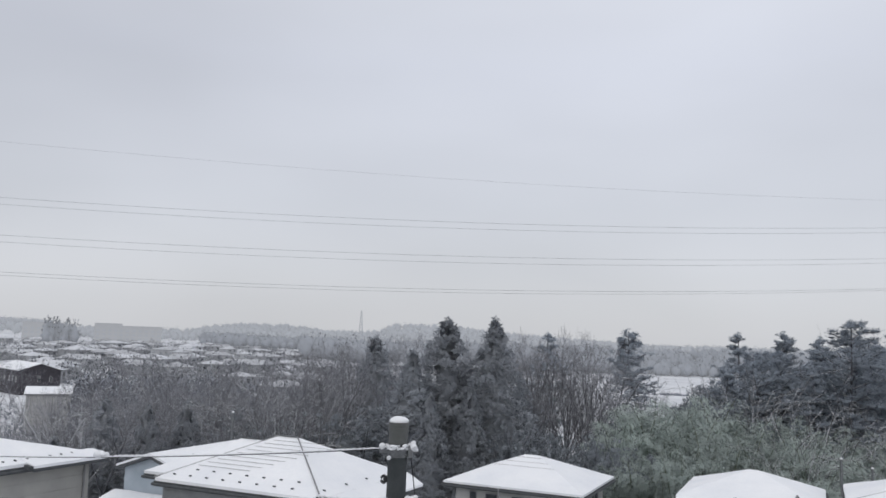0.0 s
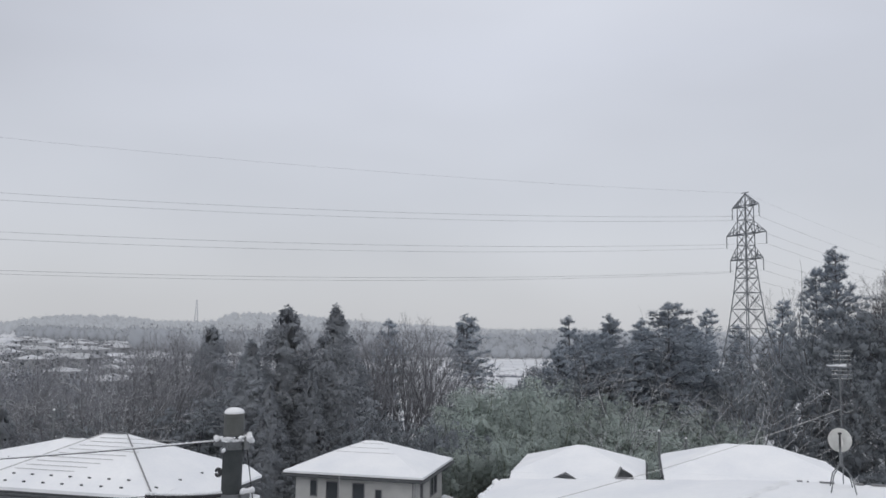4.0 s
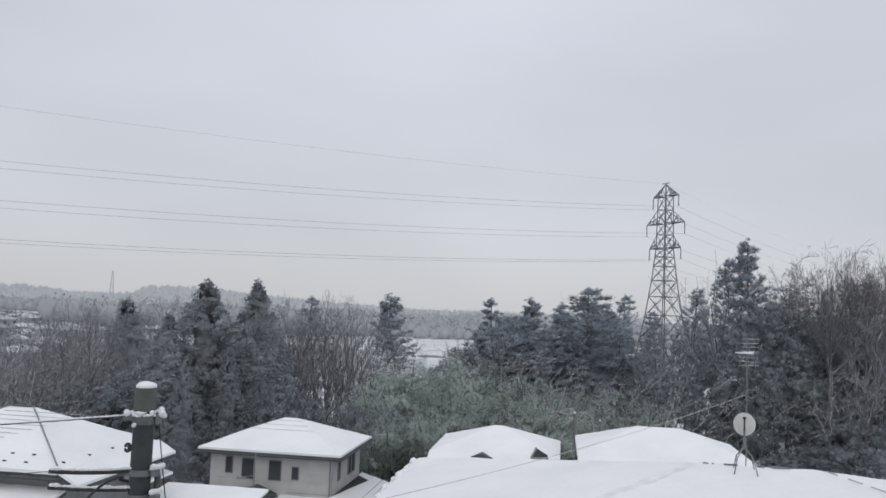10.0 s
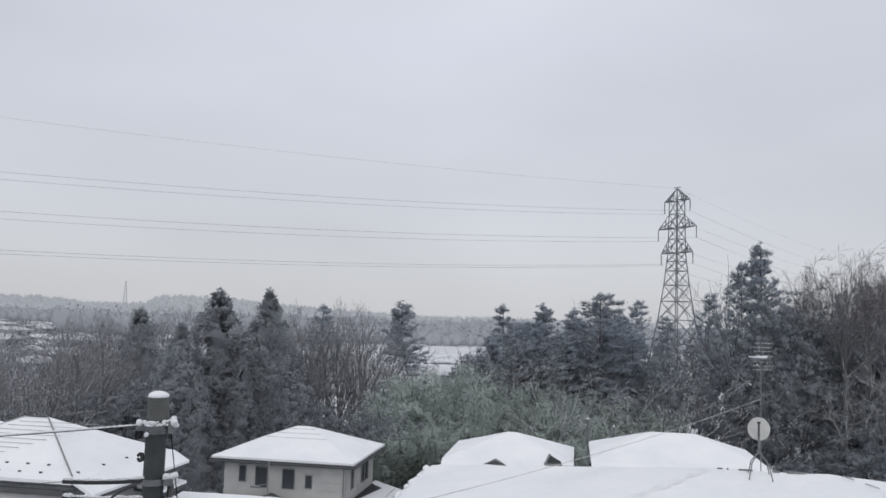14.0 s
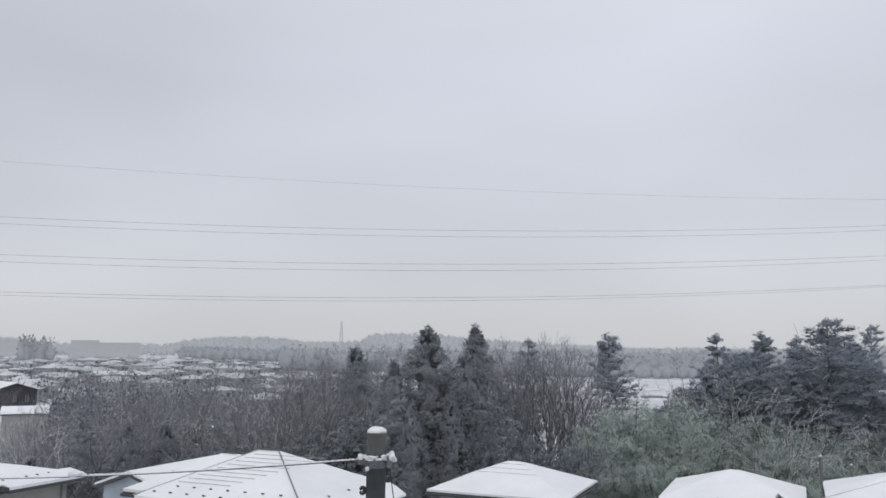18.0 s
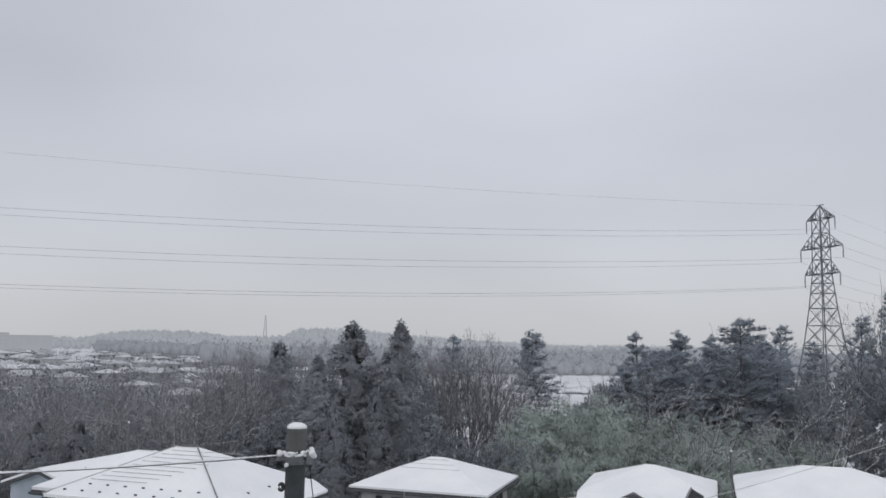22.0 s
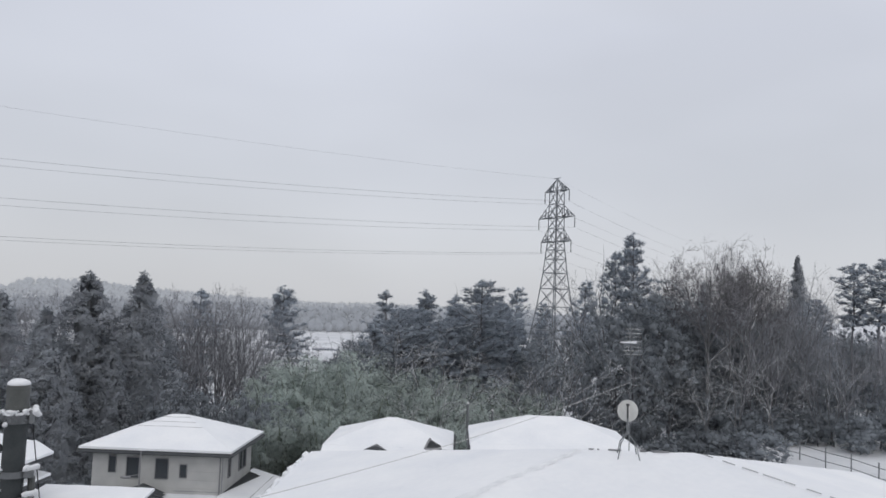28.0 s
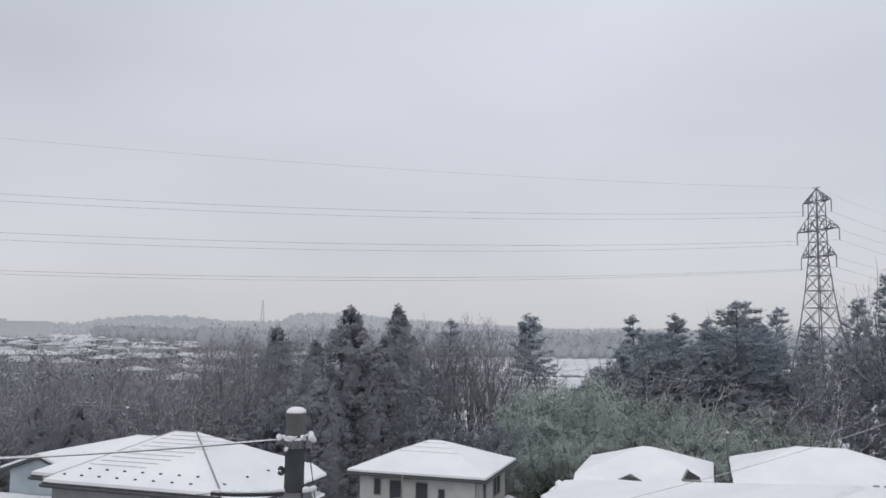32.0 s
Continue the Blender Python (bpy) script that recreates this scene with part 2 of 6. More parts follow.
FARROOF = mat("far_roof_snow", (0.454, 0.464, 0.491), (0.625, 0.635, 0.664), 0.9, 0.2, 2.0, 0.0, vary=0.18)
BLOCK = mat("hazy_block_wall", (0.20, 0.205, 0.215), (0.25, 0.254, 0.264), 0.9, 0.02, 0.3, 0.0, haze_glow=0.19)


def glass(name, c):
    m = bpy.data.materials.new(name)
    m.use_nodes = True
    b = m.node_tree.nodes["Principled BSDF"]
    b.inputs["Base Color"].default_value, b.inputs["Roughness"].default_value = (*c, 1), 0.08
    b.inputs["Specular IOR Level"].default_value = 0.5
    return m


PANE = glass("dark_pane", (0.06, 0.067, 0.075))


# ---- mesh helpers ----
def part(name, mesh, material, parent=None, label=""):
    """Links a bmesh or a mesh as one object under a thing or under a part."""
    if isinstance(mesh, bmesh.types.BMesh):
        data = bpy.data.meshes.new(name)
        mesh.normal_update()
        mesh.to_mesh(data)
        mesh.free()
    else:
        data = mesh
    if not data.materials:
        data.materials.append(material)
    ob = new(name, data)
    if parent is not None:
        ob.parent = parent
    if label:
        tagged(ob, label)
    return ob


def thing(name, m, label, category, group="", kind=""):
    ob = new(name)
    ob.empty_display_size = 0.2
    ob.matrix_world = m
    return tagged(ob, label, category, group, kind)


def grid_mesh(name, verts, faces, normals=None):
    """A mesh from arrays of places and of equal-sided faces; normals shade sprays as the clump they belong to."""
    verts, faces = np.asarray(verts, dtype=np.float32), np.asarray(faces, dtype=np.int32)
    k = faces.shape[1]
    me = bpy.data.meshes.new(name)
    me.vertices.add(len(verts))
    me.vertices.foreach_set("co", verts.ravel())
    me.loops.add(faces.size)
    me.loops.foreach_set("vertex_index", faces.ravel())
    me.polygons.add(len(faces))
    me.polygons.foreach_set("loop_start", np.arange(0, faces.size, k, dtype=np.int32))
    me.polygons.foreach_set("loop_total", np.full(len(faces), k, dtype=np.int32))
    me.update(calc_edges=True)
    if normals is not None:
        me.polygons.foreach_set("use_smooth", np.ones(len(faces), dtype=bool))
        nn = np.asarray(normals, dtype=float)
        me.normals_split_custom_set_from_vertices(nn / (np.linalg.norm(nn, axis=1, keepdims=True) + 1e-9))
    return me


def box(bm, x0, x1, y0, y1, z0, z1, bevel=0.0):
    r = bmesh.ops.create_cube(bm, size=1.0)
    bmesh.ops.transform(bm, verts=r["verts"], matrix=Matrix.LocRotScale(((x0 + x1) / 2, (y0 + y1) / 2, (z0 + z1) / 2), None, (x1 - x0, y1 - y0, z1 - z0)))
    if bevel:
        edges = {e for v in r["verts"] for e in v.link_edges}
        bmesh.ops.bevel(bm, geom=list(edges), offset=bevel, segments=1, affect="EDGES")
    return bm


def cyl(bm, p, q, r0, r1=None, sides=10, caps=True):
    p, q = Vector(p), Vector(q)
    d = q - p
    m = Matrix.Translation((p + q) / 2) @ d.to_track_quat("Z", "Y").to_matrix().to_4x4()
    bmesh.ops.create_cone(bm, cap_ends=caps, segments=sides, radius1=r0, radius2=r0 if r1 is None else r1, depth=d.length, matrix=m)
    return bm


def tubes(p0, p1, r0, r1, sides=3):
    """Many open tubes at once: places and faces."""
    p0, p1, r0, r1 = (np.asarray(a, dtype=float) for a in (p0, p1, r0, r1))
    d = p1 - p0
    d /= np.linalg.norm(d, axis=1, keepdims=True) + 1e-9
    ref = np.where(np.abs(d[:, 2:3]) > 0.9, np.array([[1.0, 0, 0]]), np.array([[0, 0, 1.0]]))
    a = np.cross(d, ref)
    a /= np.linalg.norm(a, axis=1, keepdims=True) + 1e-9
    b = np.cross(d, a)
    n = len(p0)
    ang = np.arange(sides) * 2 * np.pi / sides
    ring = a[:, None, :] * np.cos(ang)[None, :, None] + b[:, None, :] * np.sin(ang)[None, :, None]
    v = np.concatenate([p0[:, None, :] + ring * r0[:, None, None], p1[:, None, :] + ring * r1[:, None, None]], 1).reshape(-1, 3)
    i = np.arange(sides)
    j = (i + 1) % sides
    f = np.stack([i, j, j + sides, i + sides], 1)
    return v, (f[None] + (np.arange(n) * 2 * sides)[:, None, None]).reshape(-1, 4)


def pipe(pts, r0, r1=None, sides=6):
    """One bent tube through places, tapering from r0 to r1."""
    p = np.array([tuple(q) for q in pts], dtype=float)
    r = np.linspace(r0, r0 if r1 is None else r1, len(p))
    d = np.gradient(p, axis=0)
    d /= np.linalg.norm(d, axis=1, keepdims=True) + 1e-9
    ref = np.array([1.0, 0, 0]) if abs(d[:, 2]).mean() > 0.8 else np.array([0, 0, 1.0])
    a = np.cross(d, ref)
    a /= np.linalg.norm(a, axis=1, keepdims=True) + 1e-9
    b = np.cross(d, a)
    ang = np.arange(sides) * 2 * np.pi / sides
    v = p[:, None, :] + (a[:, None, :] * np.cos(ang)[None, :, None] + b[:, None, :] * np.sin(ang)[None, :, None]) * r[:, None, None]
    i, j = np.arange(sides), (np.arange(sides) + 1) % sides
    f = np.stack([i, j, j + sides, i + sides], 1)
    return v.reshape(-1, 3), (f[None] + (np.arange(len(p) - 1) * sides)[:, None, None]).reshape(-1, 4)


def blades(pos, axis, length, width, rng, facing=None):
    """Many folded, pointed leaf or needle sprays: places and faces."""
    n = len(pos)
    axis = axis / (np.linalg.norm(axis, axis=1, keepdims=True) + 1e-9)
    side = np.cross(axis, rng.normal(size=(n, 3)) if facing is None else facing + rng.normal(size=(n, 3)) * 0.35)
    side /= np.linalg.norm(side, axis=1, keepdims=True) + 1e-9
    ln = (length * rng.uniform(0.6, 1.4, n))[:, None]
    wd = (width * rng.uniform(0.6, 1.4, n))[:, None]
    mid = pos + axis * ln * 0.5
    v = np.stack([pos, mid + side * wd * 0.5, pos + axis * ln, mid - side * wd * 0.5], 1).reshape(-1, 3)
    return v, np.arange(4 * n).reshape(n, 4)


def smooth(a, b, x):
    t = min(1.0, max(0.0, (x - a) / (b - a)))
    return t * t * (3 - 2 * t)


SKY = ((-60, 0.5), (-29, 0.5), (-26, 0.4), (-24, 0.1), (-17, 0.1), (-15.5, 0.4), (-14, 0.62), (-10.5, 0.62), (-8, 0.3), (-4.5, 0.4), (-3.4, 0.98), (0, 0.95), (4, 0.62), (9, 0.3), (14, 0.05), (60, 0.1))


def skyline(az):
    """Elevation of the far wooded ridge at a bearing."""
    for (a, ea), (b, eb) in zip(SKY, SKY[1:]):
        if az < b:
            return ea + (eb - ea) * max(0.0, (az - a) / (b - a))
    return 0.1


def ground(x, y):
    """Height of the snowy ground: a slope down to a valley, level on the right, a plateau on the left, hills far off."""
    r = math.hypot(x, y)
    az = math.degrees(math.atan2(x, y))
    ahead = smooth(0, 110, y)
    right = smooth(33, 43, az) * (1 - smooth(110, 220, r))
    z = -8.0 * smooth(18, 92, y) * (1 - right)
    z -= 3.0 * smooth(110, 260, r) * ahead
    z += 5.0 * smooth(-4, -16, az) * smooth(130, 210, r) * ahead if az < 0 else 0.0
    if r > 560:
        z += 9.0 * smooth(585, 690, r) * smooth(3, 8, az) * ahead
        crest = EYE + 1350 * math.tan(radians(skyline(az))) - 11.0
        z += (crest - z) * smooth(980, 1350, r) * ahead
    return z + 0.25 * noise.noise((x * 0.06, y * 0.06, 0))


def spot(az, r):
    return r * math.sin(radians(az)), r * math.cos(radians(az))


def top_height(az, r, el):
    """How tall a thing at that bearing and distance is, whose top stands at that elevation from the eye."""
    x, y = spot(az, r)
    return EYE + r * math.tan(radians(el)) - ground(x, y)


# ---- the ground ----
rings = [0.02, 6, 12, 18, 24, 30, 36, 42, 48, 55, 62, 70, 80, 92, 108, 130, 160, 200, 250, 320, 420, 500, 580, 640, 700, 800, 900, 1000, 1120, 1240, 1360, 1700, 2200, 2900, 3800]
spokes = 240
gv, gf = [], []
for r in rings:
    for s in range(spokes):
        x, y = spot(s * 360 / spokes, r)
        y -= 7.0
        gv.append((x, y, ground(x, y)))
for i in range(len(rings) - 1):
    for s in range(spokes):
        e = (s + 1) % spokes
        gf.append((i * spokes + s, i * spokes + e, (i + 1) * spokes + e, (i + 1) * spokes + s))
ground_mesh = grid_mesh("ground", gv, [f[::-1] for f in gf])
ground_mesh.polygons.foreach_set("use_smooth", [True] * len(gf))
tagged(part("ground", ground_mesh, FIELD), "snow-covered ground sloping down to a valley", "ground", kind="structure")

# ---- houses ----
YAW = -24.4
U = Vector((math.cos(radians(YAW)), math.sin(radians(YAW)), 0))
V = Vector((-U.y, U.x, 0))


def hip_solid(L, D, rise, z0, thick, cuts=0, rough=0.0, seed=0, grow=0.0):
    """A hipped slab: eaves L by D at height z0, ridge along x, thick downwards."""
    a, b, k = L / 2 + grow, D / 2 + grow, max(0.02, (L - D) / 2)
    if L < D:
        ridge = [(0, -(D - L) / 2, z0 + rise), (0, (D - L) / 2, z0 + rise)]
    else:
        ridge = [(-k, 0, z0 + rise), (k, 0, z0 + rise)]
    bm = bmesh.new()
    e = [bm.verts.new(p) for p in ((-a, -b, z0), (a, -b, z0), (a, b, z0), (-a, b, z0))]
    d = [bm.verts.new(p) for p in ((-a, -b, z0 - thick), (a, -b, z0 - thick), (a, b, z0 - thick), (-a, b, z0 - thick))]
    r = [bm.verts.new(p) for p in ridge]
    if L < D:
        top = [(e[0], e[1], r[0]), (e[1], e[2], r[1], r[0]), (e[2], e[3], r[1]), (e[3], e[0], r[0], r[1])]
    else:
        top = [(e[0], e[1], r[1], r[0]), (e[1], e[2], r[1]), (e[2], e[3], r[0], r[1]), (e[3], e[0], r[0])]
    for f in top:
        bm.faces.new(f)
    for i in range(4):
        j = (i + 1) % 4
        bm.faces.new((d[i], d[j], e[j], e[i]))
    bm.faces.new((d[3], d[2], d[1], d[0]))
    if cuts:
        bmesh.ops.subdivide_edges(bm, edges=bm.edges[:], cuts=cuts, use_grid_fill=True)
        for v in bm.verts:
            n = noise.noise((v.co.x * 1.7 + seed, v.co.y * 1.7, v.co.z))
            f = noise.noise((v.co.x * 6 + seed, v.co.y * 6, v.co.z * 2))
            v.co.z += rough * (n + 0.5 * f)
            if v.co.z < z0 + 0.02:
                s = 1 + 0.006 * n + 0.004 * f
                v.co.x, v.co.y = v.co.x * s, v.co.y * s
    bmesh.ops.recalc_face_normals(bm, faces=bm.faces[:])
    return bm


def window(parent, x, y, z, w, h, face="front", frame_material=None, split=False, depth=0.09):
    """A framed pane let into a wall; its frame stands a little proud."""
    turn = {"front": 0, "right": 90, "back": 180, "left": -90}[face]
    m = Matrix.Translation((x, y, z)) @ Matrix.Rotation(radians(turn), 4, "Z")
    bm = bmesh.new()
    t = 0.032
    box(bm, -w / 2 - t, w / 2 + t, -depth, 0.04, -t, 0)
    box(bm, -w / 2 - t, w / 2 + t, -depth, 0.04, h, h + t)
    box(bm, -w / 2 - t, -w / 2, -depth, 0.04, 0, h)
    box(bm, w / 2, w / 2 + t, -depth, 0.04, 0, h)
    if split:
        box(bm, -0.025, 0.025, -depth + 0.02, 0.03, 0, h)
    bmesh.ops.transform(bm, matrix=m, verts=bm.verts[:])
    win = part("window", bm, frame_material or FRAME, parent)
    bm = bmesh.new()
    box(bm, -w / 2, w / 2, -0.03, 0.02, 0, h)
    bmesh.ops.transform(bm, matrix=m, verts=bm.verts[:])
    part("pane", bm, PANE, win)
    return win


GUARD = bmesh.new()
box(GUARD, -0.07, 0.07, -0.03, 0.03, 0, 0.062, 0.02)
guard_mesh = bpy.data.meshes.new("snow_guard")
GUARD.to_mesh(guard_mesh)
GUARD.free()


def snow_guards(parent, L, D, z0, rise, face, rows, step, offset=0.35, dz=0.12):
    """Staggered snow guards on one slope of a hip roof."""
    half = min(L, D) / 2
    for k in range(rows):
        inset = offset + 0.42 * k
        run = (L if face in ("front", "back") else D) / 2 - inset - 0.2
        n = int(2 * run / step)
        for i in range(n):
            p = -run + (i + 0.5 * (k % 2)) * step + 0.2
            z = z0 + rise * inset / half + dz
            if face == "front":
                q = (p, -D / 2 + inset, z)
            elif face == "right":
                q = (L / 2 - inset, p, z)
            else:
                q = (-L / 2 + inset, p, z)
            ob = part("snow_guard", guard_mesh, ROOF, parent)
            ob.location = q


def siding_wall(parent, name, x0, x1, y0, y1, z0, z1, material, step=0.45):
    """A wall body with shallow courses of boarding standing out of it."""
    bm = box(bmesh.new(), x0, x1, y0, y1, z0, z1)
    wall = part(name, bm, material, parent)
    n = max(1, int((z1 - z0) / step))
    h = (z1 - z0) / n
    for i in range(n):
        part("board", box(bmesh.new(), x0 - 0.015, x1 + 0.015, y0 - 0.015, y1 + 0.015, z0 + i * h + 0.012, z0 + (i + 1) * h - 0.012), material, wall)
    return wall


def hip_house(name, cx, cy, L, D, eave, rise, material, label, over=0.6, snow=0.13, cuts=14, seams=None, hips=True, group="houses on the slope"):
    """A two-storey house with a hipped metal roof under snow. eave: height of the snow's edge."""
    g = ground(cx, cy)
    base = g - 0.5
    m = pose(cx, cy, base, 0, 0, YAW)
    h = thing(name, m, label, "house", group)
    e = eave - base
    roof = part("roof", hip_solid(L, D, rise, e - snow, 0.2), ROOF, h, "dark metal hip roof")
    part("snow_cover", hip_solid(L, D, rise, e, snow - 0.005, cuts, 0.014, cx, -0.02), SNOW, roof, "thin even layer of snow")
    wl_, wd_ = L / 2 - over, D / 2 - over
    siding_wall(h, "wall", -wl_, wl_, -wd_, wd_, 0, e - snow - 0.2, material)
    bm = bmesh.new()
    for sx, sy, ex, ey in ((-1, -1, 1, -1), (1, -1, 1, 1), (1, 1, -1, 1), (-1, 1, -1, -1)):
        cyl(bm, (sx * (L / 2 + 0.05), sy * (D / 2 + 0.05), e - snow - 0.12), (ex * (L / 2 + 0.05), ey * (D / 2 + 0.05), e - snow - 0.12), 0.055, sides=8)
    part("gutter", bm, ROOF, roof)
    bm = bmesh.new()
    cyl(bm, (wl_ - 0.12, -wd_ - 0.06, 0.2), (wl_ - 0.12, -wd_ - 0.06, e - snow - 0.25), 0.04, sides=8)
    cyl(bm, (wl_ - 0.12, -wd_ - 0.06, e - snow - 0.25), (wl_ - 0.12, -D / 2, e - snow - 0.12), 0.04, sides=8)
    part("downpipe", bm, FRAME, h)
    return h, e, wl_, wd_


def strip(parent, name, p, q, w, material, h=0.03):
    bm = bmesh.new()
    d = (Vector(q) - Vector(p))
    m = Matrix.Translation((Vector(p) + Vector(q)) / 2) @ d.to_track_quat("X", "Z").to_matrix().to_4x4()
    r = bmesh.ops.create_cube(bm, size=1.0, matrix=m @ Matrix.Diagonal((d.length, w, h, 1)))
    return part(name, bm, material, parent)


def lean_to(parent, x0, x1, y0, y1, z_high, z_low, toward, material=None, thick=0.12):
    """A low shed roof with snow on it. toward: the side at which it is low."""
    def slab(t0, t1, bump):
        bm = bmesh.new()
        nx, ny = 10, 10
        vs = []
        for t in (t0, t1):
            for i in range(nx + 1):
                for j in range(ny + 1):
                    x, y = x0 + (x1 - x0) * i / nx, y0 + (y1 - y0) * j / ny
                    f = {"right": i / nx, "front": 1 - j / ny, "left": 1 - i / nx, "back": j / ny}[toward]
                    z = z_high + (z_low - z_high) * f + t + (bump * noise.noise((x * 2, y * 2, 3.1)) if t == t1 else 0)
                    vs.append(bm.verts.new((x, y, z)))
        k = (nx + 1) * (ny + 1)
        at_ = lambda t, i, j: vs[t * k + i * (ny + 1) + j]
        for i in range(nx):
            for j in range(ny):
                bm.faces.new((at_(1, i, j), at_(1, i + 1, j), at_(1, i + 1, j + 1), at_(1, i, j + 1)))
                bm.faces.new((at_(0, i, j + 1), at_(0, i + 1, j + 1), at_(0, i + 1, j), at_(0, i, j)))
        for i in range(nx):
            bm.faces.new((at_(0, i, 0), at_(0, i + 1, 0), at_(1, i + 1, 0), at_(1, i, 0)))
            bm.faces.new((at_(0, i + 1, ny), at_(0, i, ny), at_(1, i, ny), at_(1, i + 1, ny)))
        for j in range(ny):
            bm.faces.new((at_(0, 0, j + 1), at_(0, 0, j), at_(1, 0, j), at_(1, 0, j + 1)))
            bm.faces.new((at_(0, nx, j), at_(0, nx, j + 1), at_(1, nx, j + 1), at_(1, nx, j)))
        return bm
    roof = part("lower_roof", slab(-thick, 0, 0), ROOF, parent)
    part("snow_cover", slab(0.004, 0.11, 0.03), SNOW, roof)
    return roof


# the house with four upper windows
h2, e2, wx2, wy2 = hip_house("house", 5.57, 50.55, 8.29, 7.44, EYE - 8.13, 1.38, SIDING, "two-storey white-sided house with snowy hip roof")
for x, w, z, h in ((-2.45, 0.36, 1.08, 0.84), (-1.33, 0.66, 1.33, 1.06), (0.25, 0.66, 1.33, 1.04), (1.43, 0.34, 1.23, 0.66)):
    window(h2, x, -wy2, e2 - 0.33 - z, w, h)
window(h2, wx2, 0.9, e2 - 1.75, 1.5, 1.25, "right", split=True)
window(h2, wx2, -1.9, e2 - 1.7, 0.4, 1.0, "right")
lean_to(h2, wx2 - 0.02, wx2 + 2.0, -wy2 - 0.7, wy2 + 0.9, e2 - 2.45, e2 - 3.0, "right")
siding_wall(h2, "wing_wall", wx2 + 0.02, wx2 + 1.6, -wy2 - 0.3, wy2 - 0.9, 0, e2 - 3.1, SIDING)
lean_to(h2, -wx2 + 3.6, wx2 + 0.2, -wy2 - 1.7, -wy2 + 0.02, e2 - 2.55, e2 - 3.0, "front")
siding_wall(h2, "front_wing_wall", -wx2 + 4.0, wx2 - 0.2, -wy2 - 1.3, -wy2 - 0.02, 0, e2 - 3.0, SIDING)
for k in range(3):
    f = 0.9 - 0.14 * k
    strip(h2.children[0], "roof_seam", (-(0.42 + 3.72 * (1 - f)), -3.72 * (1 - f) - 0.02, e2 + 1.38 * f + 0.014), (0.42 + 3.72 * (1 - f), -3.72 * (1 - f) - 0.02, e2 + 1.38 * f + 0.014), 0.014, SEAM, 0.016)

bm = bmesh.new()
cyl(bm, (0.02, -wy2 - 2.6, 0.2), (0.02, -wy2 - 2.6, e2 + 0.25), 0.035, sides=8)
cyl(bm, (-0.75, -wy2 - 2.6, e2 - 1.1), (0.02, -wy2 - 2.6, e2 - 0.95), 0.02, sides=6)
part("service_mast", bm, FRAME, h2, "thin grey service mast")
bm = box(bmesh.new(), -0.95, -0.45, -wy2 - 2.68, -wy2 - 2.52, e2 - 1.18, e2 - 1.06, 0.03)
part("lamp_head", bm, FRAME, h2)
bm = box(bmesh.new(), 0.2, 0.6, -wy2 - 0.3, -wy2 - 0.02, e2 - 2.9, e2 - 2.4, 0.03)
part("meter_box", bm, SIDING, h2)
bm = bmesh.new()
a_ = [bm.verts.new(p) for p in ((-2.0, -wy2 - 0.9, e2 - 2.45), (0.6, -wy2 - 0.9, e2 - 2.45), (-0.7, -wy2 - 0.9, e2 - 1.95), (-2.0, -wy2 - 0.02, e2 - 2.45), (0.6, -wy2 - 0.02, e2 - 2.45), (-0.7, -wy2 - 0.02, e2 - 1.95))]
for f_ in ((0, 1, 2), (5, 4, 3), (1, 4, 5, 2), (0, 2, 5, 3), (0, 3, 4, 1)):
    bm.faces.new([a_[i] for i in f_])
part("porch_gable", bm, ROOF, h2, "small dark porch gable")
for x0_, x1_ in ((-wx2, -1.9), (0.9, wx2)):
    strip(h2, "trim_band", (x0_, -wy2 - 0.02, e2 - 2.3), (x1_, -wy2 - 0.02, e2 - 2.3), 0.03, GREYW, 0.03)
strip(h2, "corner_trim", (wx2, -wy2 - 0.01, e2 - 2.9), (wx2, -wy2 - 0.01, e2 - 0.35), 0.05, GREYW, 0.05)
for k in range(2):
    strip(h2, "roof_rail", (wx2 + 1.35 + 0.35 * k, -wy2 - 0.6, e2 - 2.72 - 0.1 * k), (wx2 + 1.35 + 0.35 * k, wy2 + 0.7, e2 - 2.72 - 0.1 * k), 0.03, FRAME, 0.03)
bm = bmesh.new()
a_ = [bm.verts.new(p) for p in ((wx2 + 0.04, -wy2 + 0.1, e2 - 2.33), (wx2 + 0.75, wy2 - 0.4, e2 - 2.54), (wx2 + 0.04, wy2 - 0.2, e2 - 2.33))]
bm.faces.new(a_)
bmesh.ops.solidify(bm, geom=bm.faces[:], thickness=0.02)
part("bare_roof_patch", bm, ROOF, h2, "strip of lower roof bare of snow")
# the broad house beside the utility pole, with staggered snow guards and a rear wing
FR = Vector((-4.28, 31.04, 0))
L1, D1, RISE1 = 8.0, 7.1, 1.62
c1 = FR - U * (L1 / 2) + V * (D1 / 2)
h1, e1, wx1, wy1 = hip_house("house", c1.x, c1.y, L1, D1, EYE - 6.0, RISE1, GREYW, "broad grey two-storey house with snowy hip roof and snow guards")
lean_to(h1, L1 / 2 - 0.1, L1 / 2 + 0.7, -D1 / 2, D1 / 2 + 0.1, e1 - 0.07, e1 - 0.5, "right")
lean_to(h1, wx1, L1 / 2 + 0.66, 1.5, 3.6, e1 - 1.2, e1 - 1.35, "right")
lean_to(h1, 0.9, 4.0, -D1 / 2 - 1.5, -D1 / 2 + 0.5, e1 - 0.75, e1 - 1.2, "front")
snow_guards(h1.children[0], L1, D1, e1, RISE1, "front", 2, 0.82, dz=-0.02)
snow_guards(h1.children[0], L1, D1, e1, RISE1, "right", 1, 1.6, dz=-0.02)
